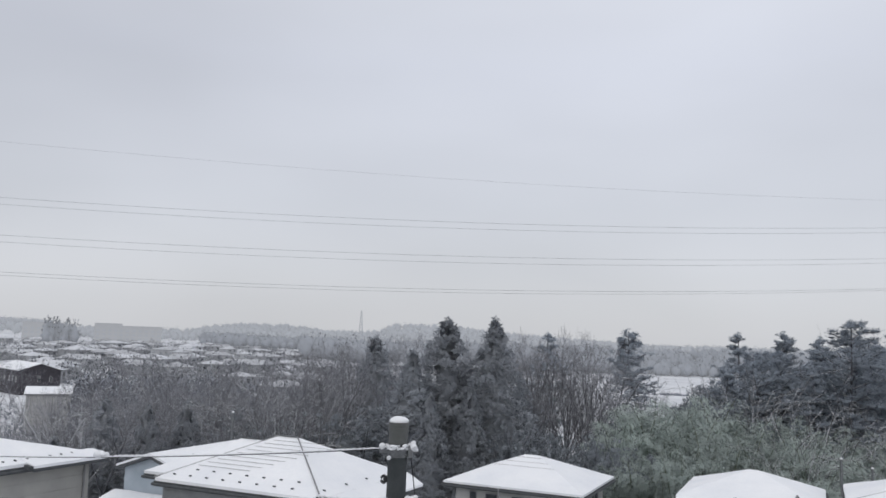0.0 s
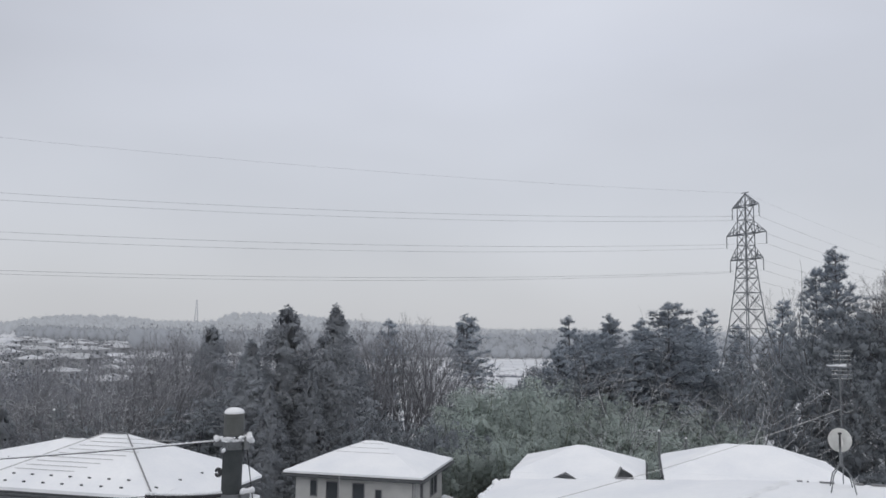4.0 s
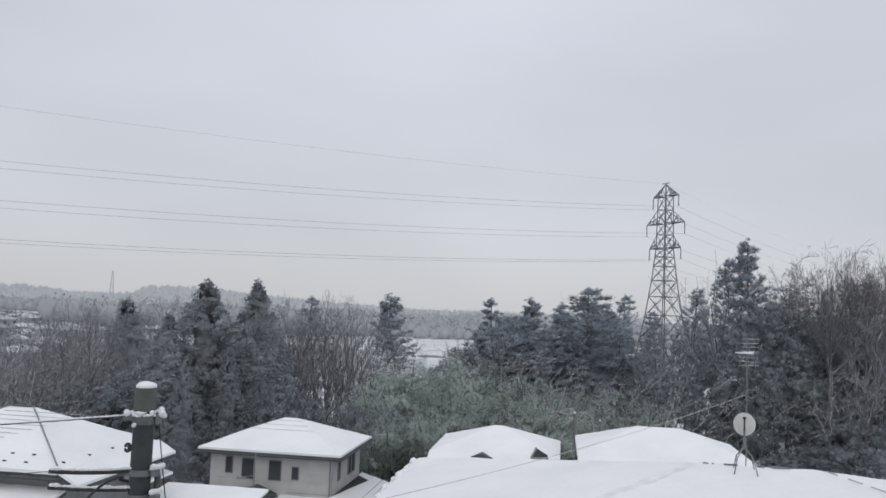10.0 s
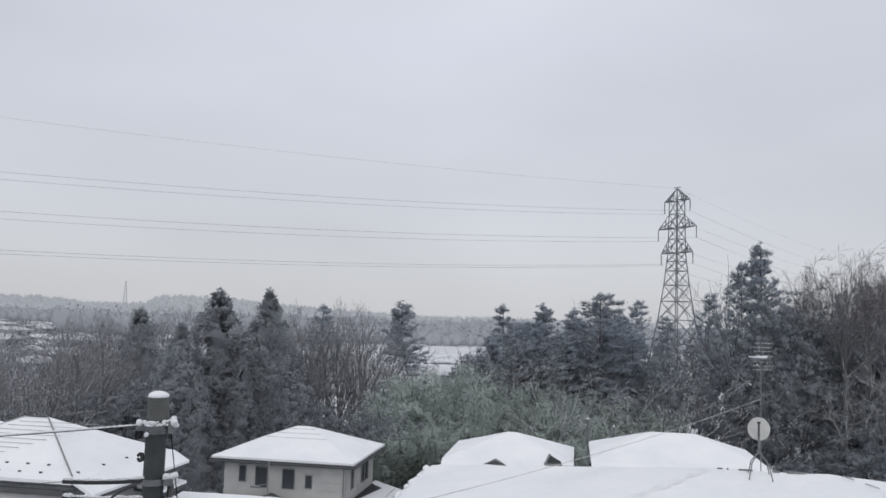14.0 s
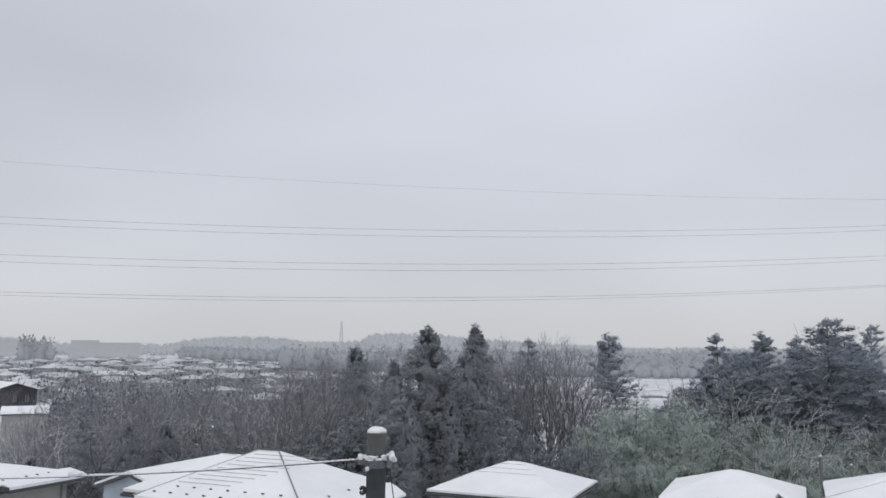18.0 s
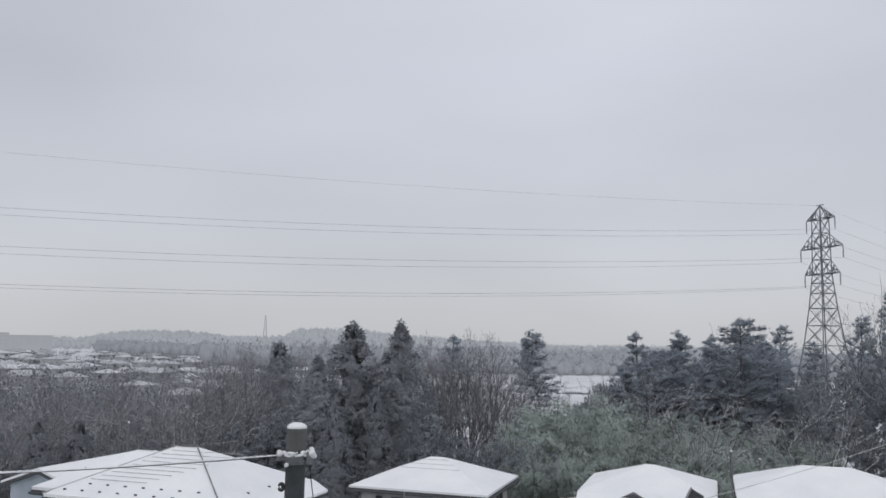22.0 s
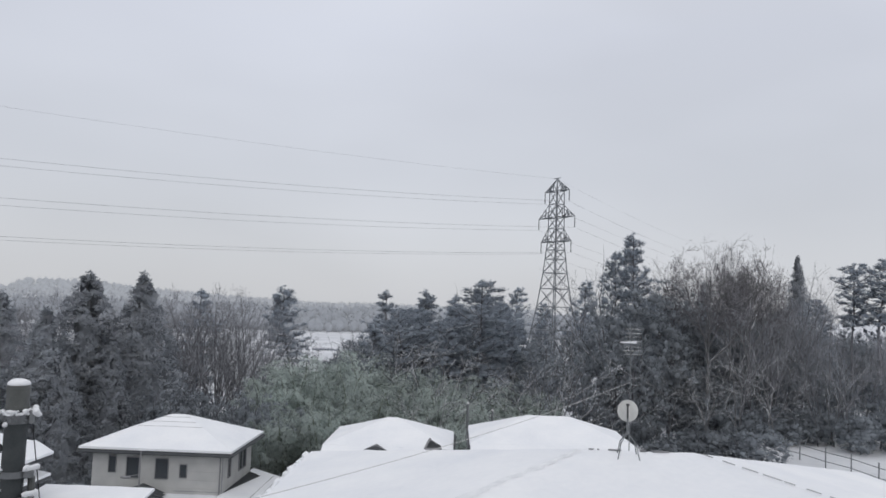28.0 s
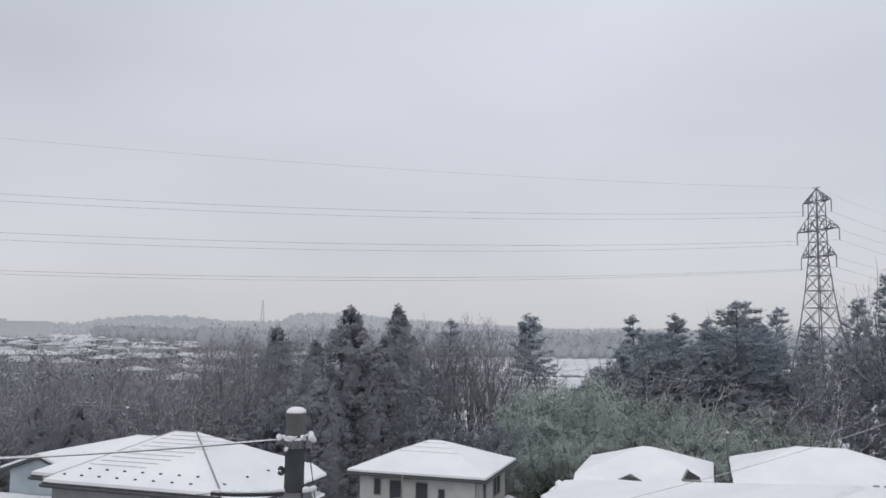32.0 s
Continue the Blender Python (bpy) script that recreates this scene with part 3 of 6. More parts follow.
for s in (-1, 1):
    strip(h1.children[0], "hip_cap", (s * (L1 - D1) / 2, 0, e1 + RISE1 + 0.03), (s * L1 / 2, -D1 / 2, e1 + 0.03), 0.05 if s > 0 else 0.03, FRAME if s > 0 else SEAM)
strip(h1.children[0], "ridge_cap", (-(L1 - D1) / 2, 0, e1 + RISE1 + 0.02), ((L1 - D1) / 2, 0, e1 + RISE1 + 0.02), 0.16, ROOF)
for k in range(9):
    f = 0.9 - 0.075 * k
    run = (L1 - D1) / 2 + D1 / 2 * (1 - f)
    strip(h1.children[0], "roof_seam", (-run + 0.3, -D1 / 2 * (1 - f) - 0.01, e1 + RISE1 * f + 0.016), (-run + 0.3 + 3.4 - 0.1 * k, -D1 / 2 * (1 - f) - 0.01, e1 + RISE1 * f + 0.016), 0.02, SEAM, 0.016)
for x in (-2.1, -0.55):
    window(h1, x, -wy1, e1 - 1.75, 0.75, 0.95, split=True)
window(h1, 2.2, -wy1, e1 - 1.75, 1.2, 1.0, split=True)
c1b = Vector((-8.46, 37.55, 0))
h1b, e1b, _, _ = hip_house("house", c1b.x, c1b.y, 6.6, 5.8, EYE - 6.05, 1.32, GREYW, "rear hip-roofed house under snow behind the broad house")
strip(h1b.children[0], "ridge_cap", (-0.4, 0, e1b + 1.34), (0.4, 0, e1b + 1.34), 0.16, ROOF)

# the large low roof that carries the satellite dish
R1 = Vector((9.56, 14.48, 0))
R2 = Vector((11.75, 13.68, 0))
kd = 6.67
cn = (R1 + R2) / 2
Ln, Dn = (R2 - R1).length + 2 * kd, 2 * kd
hn, en, _, _ = hip_house("house", cn.x, cn.y, Ln, Dn, EYE - 4.24, 1.44, BEIGE, "large house under a wide snow-covered low hip roof", cuts=26)
top_, low_ = Vector(((Ln - Dn) / 2, 0, en + 1.475)), Vector((Ln / 2, -Dn / 2, en + 0.04))
for i in range(22):
    strip(hn.children[0], "hip_cap", top_.lerp(low_, 0.02 + i * 0.044), top_.lerp(low_, 0.02 + i * 0.044 + 0.022 + 0.006 * (i % 4)), 0.02, SEAM, 0.02)
hr = random.Random(21)
bm = bmesh.new()
rows_ = []
for i in range(61):
    p = Vector((-(Ln - Dn) / 2, 0, en + 1.441)).lerp(Vector((-Ln / 2, -Dn / 2, en + 0.004)), 0.01 + i / 62)
    a, b = hr.uniform(0.07, 0.2), hr.uniform(0.07, 0.2)
    rows_.append([bm.verts.new(p + Vector((a, 0, 0.004))), bm.verts.new(p + Vector((0, 0, 0.005))), bm.verts.new(p + Vector((0, b, 0.004)))])
for p, q in zip(rows_, rows_[1:]):
    bm.faces.new((p[0], p[1], q[1], q[0]))
    bm.faces.new((p[1], p[2], q[2], q[1]))
bmesh.ops.recalc_face_normals(bm, faces=bm.faces[:])
part("hip_crust", bm, GREYSNOW, hn.children[0], "grey half-melted snow along the hip")
for x, w_ in ((-1.0, 0.1), (-0.82, 0.03), (-0.6, 0.26), (0.05, 0.12), (0.3, 0.34)):
    strip(hn.children[0], "ridge_cap", (x, -0.02, en + 1.445), (x + w_, -0.02, en + 1.445), 0.045, FRAME, 0.03)

bm = bmesh.new()
fr = random.Random(8)
for i in range(70):
    y_ = Dn / 2 - 0.05 - i * 0.16
    bmesh.ops.create_icosphere(bm, subdivisions=1, radius=fr.uniform(0.05, 0.13), matrix=Matrix.Translation((-Ln / 2 + fr.uniform(-0.08, 0.04), y_, en - 0.06 + fr.uniform(-0.06, 0.02))))
tagged(part("snow_fringe", bm, SNOW, hn.children[0], "ragged fringe of snow along the eave"), kind="stuff")

# two more hip roofs lower down the slope
R3 = 49.0 * Vector((0.349, 0.937, 0))
h3, e3, _, _ = hip_house("house", R3.x, R3.y, 7.2, 6.7, EYE - 7.7, 1.17, GREYW, "house under a snowy pyramid-like hip roof with a small gable")
bm = bmesh.new()
a = [bm.verts.new(p) for p in ((-1.42, -3.72, e3 - 0.18), (0.16, -3.72, e3 - 0.18), (-0.64, -3.72, e3 + 0.1), (-1.42, -2.6, e3 - 0.18), (0.16, -2.6, e3 - 0.18), (-0.64, -2.6, e3 + 0.1))]
for f in ((0, 1, 2), (5, 4, 3), (1, 4, 5, 2), (0, 2, 5, 3), (0, 3, 4, 1)):
    bm.faces.new([a[i] for i in f])
lean_to(h3, -3.55, 2.5, -3.3 - 2.6, -3.3, e3 - 0.1, e3 - 0.1 - 2.6 * 0.35, "front")
part("small_gable", bm, ROOF, h3, "small dark gable")
bm = bmesh.new()
for k, (p0, p1) in enumerate((((2.03, -3.4, e3 - 0.02), (2.26, -2.35, e3 + 0.36)), ((2.03, -3.45, e3 - 0.03), (2.95, -3.4, e3 + 0.0)))):
    cyl(bm, p0, p1, 0.07, sides=8)
part("bare_gutter", bm, FRAME, h3, "bare dark gutter at the corner of the roof")
# dark sheet laid over the snow in place of a notch at the eave
bm = bmesh.new()
f_ = [bm.verts.new(p) for p in ((2.06, -3.36, e3 + 0.03), (2.9, -3.36, e3 + 0.03), (2.9, -3.05, e3 + 0.13), (2.3, -2.42, e3 + 0.35))]
bm.faces.new(f_)
bmesh.ops.solidify(bm, geom=bm.faces[:], thickness=0.04)
part("bare_roof_patch", bm, ROOF, h3, "dark notch at the corner of the roof")
R4 = 48.0 * Vector((math.sin(radians(31.0)), math.cos(radians(31.0)), 0))
h4, e4, _, wy4 = hip_house("house", R4.x, R4.y, 9.0, 6.6, EYE - 7.13, 1.17, BEIGE, "beige house under a smooth snow-covered hip roof")
lean_to(h4, -4.45, 4.4, -3.25 - 2.6, -3.25, e4 - 0.1, e4 - 0.1 - 2.6 * 0.355, "front")
window(h4, -1.5, -wy4, e4 - 1.7, 1.2, 1.0, split=True)

# pale house with a stepped eave, and a small gabled house behind it
ca = Vector((-13.6, 33.9, 0)) - U * 2.6 - V * 4.0
ha, ea, wxa, _ = hip_house("house", ca.x, ca.y, 5.4, 8.0, EYE - 5.0, 0.62, BEIGE, "pale beige house with snowy low roof and stepped eave", over=0.35)
snow_guards(ha.children[0], 5.4, 8.0, ea, 0.62, "right", 1, 0.5, dz=-0.02)
lean_to(ha, 2.15, 3.05, 0.5, 4.0, ea + 0.03, ea - 0.18, "right")
strip(ha, "eave_step", (2.7, 0.42, ea - 0.12), (3.05, 0.42, ea - 0.16), 0.12, ROOF, 0.16)
window(ha, wxa, -2.6, ea - 1.9, 0.5, 1.3, "right")
lean_to(ha, wxa - 0.02, wxa + 1.3, -1.2, 2.2, ea - 2.0, ea - 2.3, "right")
siding_wall(ha, "porch_wall", wxa + 0.02, wxa + 1.1, -1.0, 2.0, 0, ea - 2.45, BEIGE)
bm = bmesh.new()
cyl(bm, (wxa + 0.06, -0.6, 0.2), (wxa + 0.06, -0.6, ea - 0.45), 0.05, sides=8)
cyl(bm, (wxa + 0.06, 3.4, 0.2), (wxa + 0.06, 3.4, ea - 0.45), 0.04, sides=8)
part("downpipe", bm, FRAME, ha)


def gable_house(name, cx, cy, W, length, eave, rise, material, label, group="houses on the slope", yaw=YAW, over=0.35, snow=0.12):
    """A house with a saddle roof, its ridge along local y, the gable to the front."""
    base = ground(cx, cy) - 0.5
    h = thing(name, pose(cx, cy, base, 0, 0, yaw), label, "house", group)
    e = eave - base
    w, l = W / 2, length / 2
    bm = bmesh.new()
    f = [bm.verts.new(p) for p in ((-w, -l, 0), (w, -l, 0), (w, -l, e - 0.1), (0, -l, e + rise - 0.1), (-w, -l, e - 0.1))]
    b = [bm.verts.new((v.co.x, l, v.co.z)) for v in f]
    bm.faces.new(f)
    bm.faces.new(b[::-1])
    for i in range(5):
        j = (i + 1) % 5
        bm.faces.new((f[j], f[i], b[i], b[j]))
    bmesh.ops.recalc_face_normals(bm, faces=bm.faces[:])
    part("wall", bm, material, h)

    def slab(t0, t1, grow):
        bm = bmesh.new()
        ww, s = w + over + grow, rise / w
        rows = []
        for y in (-l - over - grow, l + over + grow):
            rows.append([bm.verts.new(p) for p in ((-ww, y, e - s * (over + grow) + t1), (0, y, e + rise + t1), (ww, y, e - s * (over + grow) + t1), (ww, y, e - s * (over + grow) + t0), (0, y, e + rise + t0), (-ww, y, e - s * (over + grow) + t0))])
        p, q = rows
        for i in range(6):
            j = (i + 1) % 6
            bm.faces.new((p[j], p[i], q[i], q[j]))
        bm.faces.new((p[0], p[1], p[4], p[5]))
        bm.faces.new((p[1], p[2], p[3], p[4]))
        bm.faces.new((q[5], q[4], q[1], q[0]))
        bm.faces.new((q[4], q[3], q[2], q[1]))
        bmesh.ops.recalc_face_normals(bm, faces=bm.faces[:])
        return bm
    roof = part("roof", slab(-0.09, 0.05, 0), ROOF, h)
    part("snow_cover", slab(0.054, 0.05 + snow, -0.03), SNOW, roof)
    return h, e


gb = Vector((-14.5, 42.6, 0)) + V * 3.2
hb, eb = gable_house("house", gb.x, gb.y, 3.7, 6.2, EYE - 7.0, 0.62, BLUEW, "small blue-grey gabled house under snow")
lean_to(hb, -2.4, 3.4, -6.4, -3.15, eb - 1.35, eb - 2.3, "front")
siding_wall(hb, "wing_wall", -2.0, 3.0, -6.0, -3.2, 0, eb - 2.5, BLUEW)
bm = bmesh.new()
for z in (0.25, 0.5):
    box(bm, 1.2, 1.24, -1.6, -0.9, eb + 0.1 + z, eb + 0.13 + z)
for y in (-1.6, -0.92):
    box(bm, 1.2, 1.24, y, y + 0.03, eb - 0.1, eb + 0.66)
part("roof_rail", bm, ROOF, hb)

# the low shed roof in front of the white-sided house
cs = Vector((1.0, 37.0, 0))
hs = thing("shed", pose(cs.x, cs.y, ground(cs.x, cs.y) - 0.4, 0, 0, YAW), "low storage shed under a smooth snow-covered roof", "shed")
zs = EYE - 8.2 - (ground(cs.x, cs.y) - 0.4)
lean_to(hs, -2.7, 1.95, -3.2, 1.3, zs, zs - 0.55, "front")
siding_wall(hs, "wall", -2.4, 1.7, -2.9, 1.1, 0, zs - 0.75, GREYW)

# the building whose window the view is from
vw = thing("apartment_building", pose(0, -6.6, 0, 0, 0, 0), "plain pale apartment building behind the viewpoint", "building")
part("wall", box(bmesh.new(), -14, 14, -5, 5, -0.3, 12.2), PALE, vw)
part("parapet", box(bmesh.new(), -14.1, 14.1, -5.1, 5.1, 12.2, 12.6), PALE, vw)

# ---- satellite dish and aerial on the large roof ----
A_r = 17.2
x, y = spot(36.44, A_r)
foot = Vector((x, y, EYE - 2.86))
dish = thing("satellite_dish", Matrix.Translation(foot), "round off-white satellite dish on a steel tripod", "satellite dish")
bm = bmesh.new()
ring = []
N = 28
for i in range(7):
    r = 0.205 * i / 6
    ring.append([bm.verts.new((r * math.cos(2 * math.pi * j / N), 0.055 * (r / 0.205) ** 2, r * 1.08 * math.sin(2 * math.pi * j / N))) for j in range(N if i else 1)])
for i in range(1, 7):
    for j in range(N):
        k = (j + 1) % N
        if i == 1:
            bm.faces.new((ring[0][0], ring[1][j], ring[1][k]))
        else:
            bm.faces.new((ring[i - 1][j], ring[i][j], ring[i][k], ring[i - 1][k]))
r = bmesh.ops.solidify(bm, geom=bm.faces[:], thickness=0.012)
bmesh.ops.transform(bm, matrix=Matrix.Translation((0, 0, 0.92)) @ Matrix.Rotation(radians(-36), 4, "Z") @ Matrix.Rotation(radians(-14), 4, "X"), verts=bm.verts[:])
part("reflector", bm, DISH, dish, "off-white reflector seen from behind")
bm = bmesh.new()
q = Matrix.Rotation(radians(-36), 4, "Z")
box(bm, -0.016, 0.016, -0.09, -0.05, 0.77, 1.04, 0.006)
box(bm, -0.032, 0.032, -0.09, -0.04, 1.02, 1.055, 0.006)
bmesh.ops.transform(bm, matrix=q, verts=bm.verts[:])
part("bracket", bm, CABLE, dish, "narrow dark arm")
bm = box(bmesh.new(), -0.05, 0.05, -0.046, -0.02, 0.8, 0.97, 0.015)
bmesh.ops.transform(bm, matrix=q, verts=bm.verts[:])
part("back_plate", bm, DISH, dish)
bm = bmesh.new()
cyl(bm, q @ Vector((0, -0.05, 0.44)), q @ Vector((0, -0.05, 0.86)), 0.02, sides=10)
part("mast", bm, STEEL, dish)
for dx, dy in ((-0.17, -0.16), (0.25, -0.16), (-0.2, 0.25), (0.2, 0.3)):
    bm = bmesh.new()
    cyl(bm, q @ Vector((0, -0.05, 0.5)), q @ Vector((dx * 0.7, dy * 0.7, 0.28)), 0.011, sides=8)
    cyl(bm, q @ Vector((dx * 0.7, dy * 0.7, 0.28)), q @ Vector((dx, dy, -0.03)), 0.011, sides=8)
    part("leg", bm, STEEL, dish)

x, y = spot(36.55, 18.6)
aer = thing("tv_aerial", Matrix.Translation((x, y, EYE - 3.15)), "rooftop TV aerial with snow on its boom", "aerial")
bm = bmesh.new()
cyl(bm, (0, 0, -0.15), (0, 0, 2.85), 0.011, sides=8)
part("mast", bm, STEEL, aer)
q = Matrix.Translation((0, 0, 2.5)) @ Matrix.Rotation(radians(-62), 4, "Z")
bm = bmesh.new()
cyl(bm, (-0.22, 0, -0.02), (0.24, 0, 0.02), 0.012, sides=8)
bmesh.ops.transform(bm, matrix=q, verts=bm.verts[:])
boom = part("boom", bm, STEEL, aer)
sv, sf = pipe([(-0.27 + 0.045 * i, 0.003 * math.sin(i * 2.1), 0.012 + 0.0016 * i + 0.002 * math.sin(i * 1.7)) for i in range(10)], 0.008, 0.03, 8)
snow_mesh = grid_mesh("snow_cover", sv, sf)
snow_mesh.transform(q)
part("snow_cover", snow_mesh, SNOW, boom)
q2 = Matrix.Rotation(radians(-36), 4, "Z")
for z in (2.26, 2.34, 2.42, 2.55, 2.64, 2.72, 2.81):
    bm = bmesh.new()
    cyl(bm, q2 @ Vector((-0.12 - 0.03 * (z < 2.5), 0, z)), q2 @ Vector((0.22, 0, z + 0.005)), 0.0034, sides=6)
    part("element", bm, DISH, aer)

# ---- the utility pole ----
px, py = -0.45, 9.15
PT = EYE - 0.83
pole = thing("utility_pole", Matrix.Translation((px, py, 0)), "dark concrete utility pole with a snow cap and snowy fittings", "utility pole")
bm = bmesh.new()
cyl(bm, (-0.05, 0, -0.4), (0, 0, PT - 0.2), 0.125, 0.104, 24)
part("shaft", bm, CONCRETE, pole)
bm = bmesh.new()
cyl(bm, (0, 0, PT - 0.32), (0, 0, PT - 0.09), 0.106, 0.104, 28)
for z in (PT - 0.13, PT - 0.16, PT - 0.30):
    cyl(bm, (0, 0, z - 0.012), (0, 0, z + 0.012), 0.109, 0.109, 28)
part("top_sleeve", bm, SLEEVE, pole, "grey plastic sleeve round the top")
bm = bmesh.new()
bmesh.ops.create_uvsphere(bm, u_segments=24, v_segments=12, radius=0.105, matrix=Matrix.Translation((0, 0, PT - 0.08)) @ Matrix.Diagonal((1, 1, 0.5, 1)))
for v in bm.verts:
    v.co += 0.006 * noise.noise_vector(v.co * 9)
part("snow_cap", bm, SNOW, pole, "rounded cap of snow")
bm = bmesh.new()
cyl(bm, (0, 0, PT - 0.46), (0, 0, PT - 0.36), 0.116, 0.118, 24)
for i in range(16):
    a = i * math.pi / 8
    cyl(bm, (0.11 * math.cos(a), 0.11 * math.sin(a), PT - 0.425), (0.135 * math.cos(a), 0.135 * math.sin(a), PT - 0.425), 0.011, sides=6)
box(bm, -0.2, -0.1, -0.05, 0.03, PT - 0.43, PT - 0.36, 0.01)
box(bm, 0.11, 0.17, -0.09, 0.0, PT - 0.46, PT - 0.33, 0.01)
part("steel_band", bm, STEEL, pole, "perforated steel band with brackets")
bm = bmesh.new()
rng = random.Random(4)
for i in range(70):
    a = rng.uniform(-math.pi, 0.3)
    s = rng.uniform(0.009, 0.02)
    bmesh.ops.create_icosphere(bm, subdivisions=1, radius=s, matrix=Matrix.Translation((0.122 * math.cos(a), 0.122 * math.sin(a), PT - 0.335 + rng.uniform(-0.035, 0.008))) @ Matrix.Diagonal((1.5, 1.5, 0.8, 1)))
for p, s in (((0.17, -0.06, PT - 0.35), 0.045), ((0.2, -0.04, PT - 0.375), 0.03), ((0.165, -0.05, PT - 0.31), 0.03), ((-0.09, -0.13, PT - 0.46), 0.022), ((-0.17, -0.03, PT - 0.35), 0.035)):
    bmesh.ops.create_icosphere(bm, subdivisions=2, radius=s, matrix=Matrix.Translation(p))
for v in bm.verts:
    v.co += 0.012 * noise.noise_vector(v.co * 22)
tagged(part("snow_crust", bm, SNOW, pole), kind="stuff")
rv, rf = pipe([(-0.14 + 0.026 * math.cos(i * math.pi / 8), -0.02, PT - 0.70 + 0.036 * math.sin(i * math.pi / 8)) for i in range(17)], 0.016, 0.016, 8)
part("insulator_pin", cyl(bmesh.new(), (-0.14, -0.02, PT - 0.70), (-0.09, 0, PT - 0.70), 0.02, sides=8), CABLE, pole)
part("ring_insulator", grid_mesh("ring_insulator", rv, rf), CABLE, pole)
for k, z in enumerate((PT - 0.95, PT - 1.2)):
    bm = bmesh.new()
    cyl(bm, (0, 0, z - 0.03), (0, 0, z + 0.03), 0.124, 0.124, 20)
    box(bm, 0.1, 0.19, -0.12, 0.02, z - 0.03, z + 0.04, 0.01)
    part("steel_band", bm, STEEL, pole)
    bm = bmesh.new()
    for i in range(6):
        bmesh.ops.create_icosphere(bm, subdivisions=1, radius=0.035, matrix=Matrix.Translation((0.12 + 0.018 * i, -0.1 + 0.02 * i, z + 0.06)))
    for v in bm.verts:
        v.co += 0.014 * noise.noise_vector(v.co * 22)
    tagged(part("snow_crust", bm, SNOW, pole), kind="stuff")
bm = bmesh.new()
box(bm, 0.135, 0.2, -0.02, 0.09, PT - 2.6, PT - 0.98, 0.02)
part("cable_duct", bm, SLEEVE, pole)


def cable(name, pts, r, material, label, category="cable", snow=0.0, sides=6, group=""):
    """A hanging cable through places, with a lumpy crust of snow on top where it has one."""
    ob = tagged(new(name), label, category, group)
    ob.location = pts[0]
    o = np.array(pts[0])
    p = np.array([tuple(q) for q in pts]) - o
    v, f = pipe(p, r, r, sides)
    part("sheath", grid_mesh("sheath", v, f), material, ob)
    if snow:
        bm = bmesh.new()
        rg = random.Random(len(pts))
        for a, b in zip(p[:-1], p[1:]):
            n = max(1, int(np.linalg.norm(b - a) / (snow * 1.1)))
            for i in range(n):
                c = a + (b - a) * i / n
                s = snow * rg.uniform(0.55, 1.1)
                bmesh.ops.create_icosphere(bm, subdivisions=1, radius=s, matrix=Matrix.Translation((c[0], c[1], c[2] + r + s * 0.35)) @ Matrix.Diagonal((1.25, 1, 0.75, 1)))
        part("snow_crust", bm, SNOW, ob)
    return ob


def hang(p, q, sag, n=24):
    p, q = Vector(p), Vector(q)
    return [p.lerp(q, i / n) - Vector((0, 0, sag * 4 * (i / n) * (1 - i / n))) for i in range(n + 1)]


def eye_at(az, el, r):
    x, y = spot(az, r)
    return Vector((x, y, EYE + r * math.tan(radians(el))))


PX = Vector((px, py, 0))
oc_pts = hang(PX + Vector((-0.16, -0.02, PT - 0.38)), eye_at(-34, -7.25, 20), 0.12, 30)
oc = cable("overhead_cable", oc_pts, 0.006, CABLE, "thin black overhead cable with a crust of snow near the pole", snow=0.016)
bundle_end = eye_at(-8.2, -10.8, PX.xy.length)
cable("overhead_cable", hang(PX + Vector((-0.1, -0.05, PT - 0.93)), bundle_end, 0.015, 20), 0.021, CABLE, "short thick black cable bundle under snow beside the pole", snow=0.03)
cable("overhead_cable", hang(bundle_end, eye_at(-33, -9.6, PX.xy.length + 0.8), 0.06, 24), 0.0035, CABLE, "thin black cable running on from a snowy bundle")
cable("overhead_cable", hang(PX + Vector((-0.1, -0.05, PT - 1.12)), eye_at(-8.2, -11.75, PX.xy.length), 0.01, 20), 0.018, CABLE, "short thick black cable bundle under snow beside the pole", snow=0.03)
cable("overhead_cable", hang(PX + Vector((-0.15, -0.1, PT - 0.98)), PX + Vector((-0.5, -0.2, PT - 1.2)), -0.06, 10), 0.012, CABLE, "black cable loop between two bundles at the pole")
cable("drop_wire", hang(PX + Vector((0.14, 0.05, PT - 0.45)), PX + Vector((0.55, 0.1, PT - 3.2)), 0.03, 12), 0.006, CABLE, "black drop wire hanging from the pole")
cable("drop_wire", hang(eye_at(10.28, -13.3, 11.0), eye_at(36.5, -4.6, 18.6), 0.12, 24), 0.005, WIRE, "grey drop wire running up to the rooftop aerial mast")

lump = random.Random(3)
bm = bmesh.new()
for i in range(240):
    p = oc_pts[0].lerp(oc_pts[-1], i / 240)
    sag_ = 0.12 * 4 * (i / 240) * (1 - i / 240)
    a = math.degrees(math.atan2(p.x, p.y))
    if -21.1 < a < -18.9:
        bmesh.ops.create_icosphere(bm, subdivisions=1, radius=lump.uniform(0.010, 0.019), matrix=Matrix.Translation(p - oc_pts[0] + Vector((0, 0, 0.02 - sag_))) @ Matrix.Diagonal((2.2, 1, 0.8, 1)))
    elif -22.1 < a < -21.5:
        bmesh.ops.create_icosphere(bm, subdivisions=2, radius=0.062 if a < -21.85 else 0.034, matrix=Matrix.Translation(p - oc_pts[0] + Vector((0, 0, 0.045 - sag_))) @ Matrix.Diagonal((1.2, 1, 0.9, 1)))
for v in bm.verts:
    v.co += 0.012 * noise.noise_vector(v.co * 14)
tagged(part("snow_lump", bm, SNOW, oc, "rounded lumps of snow on the cable"), kind="stuff")

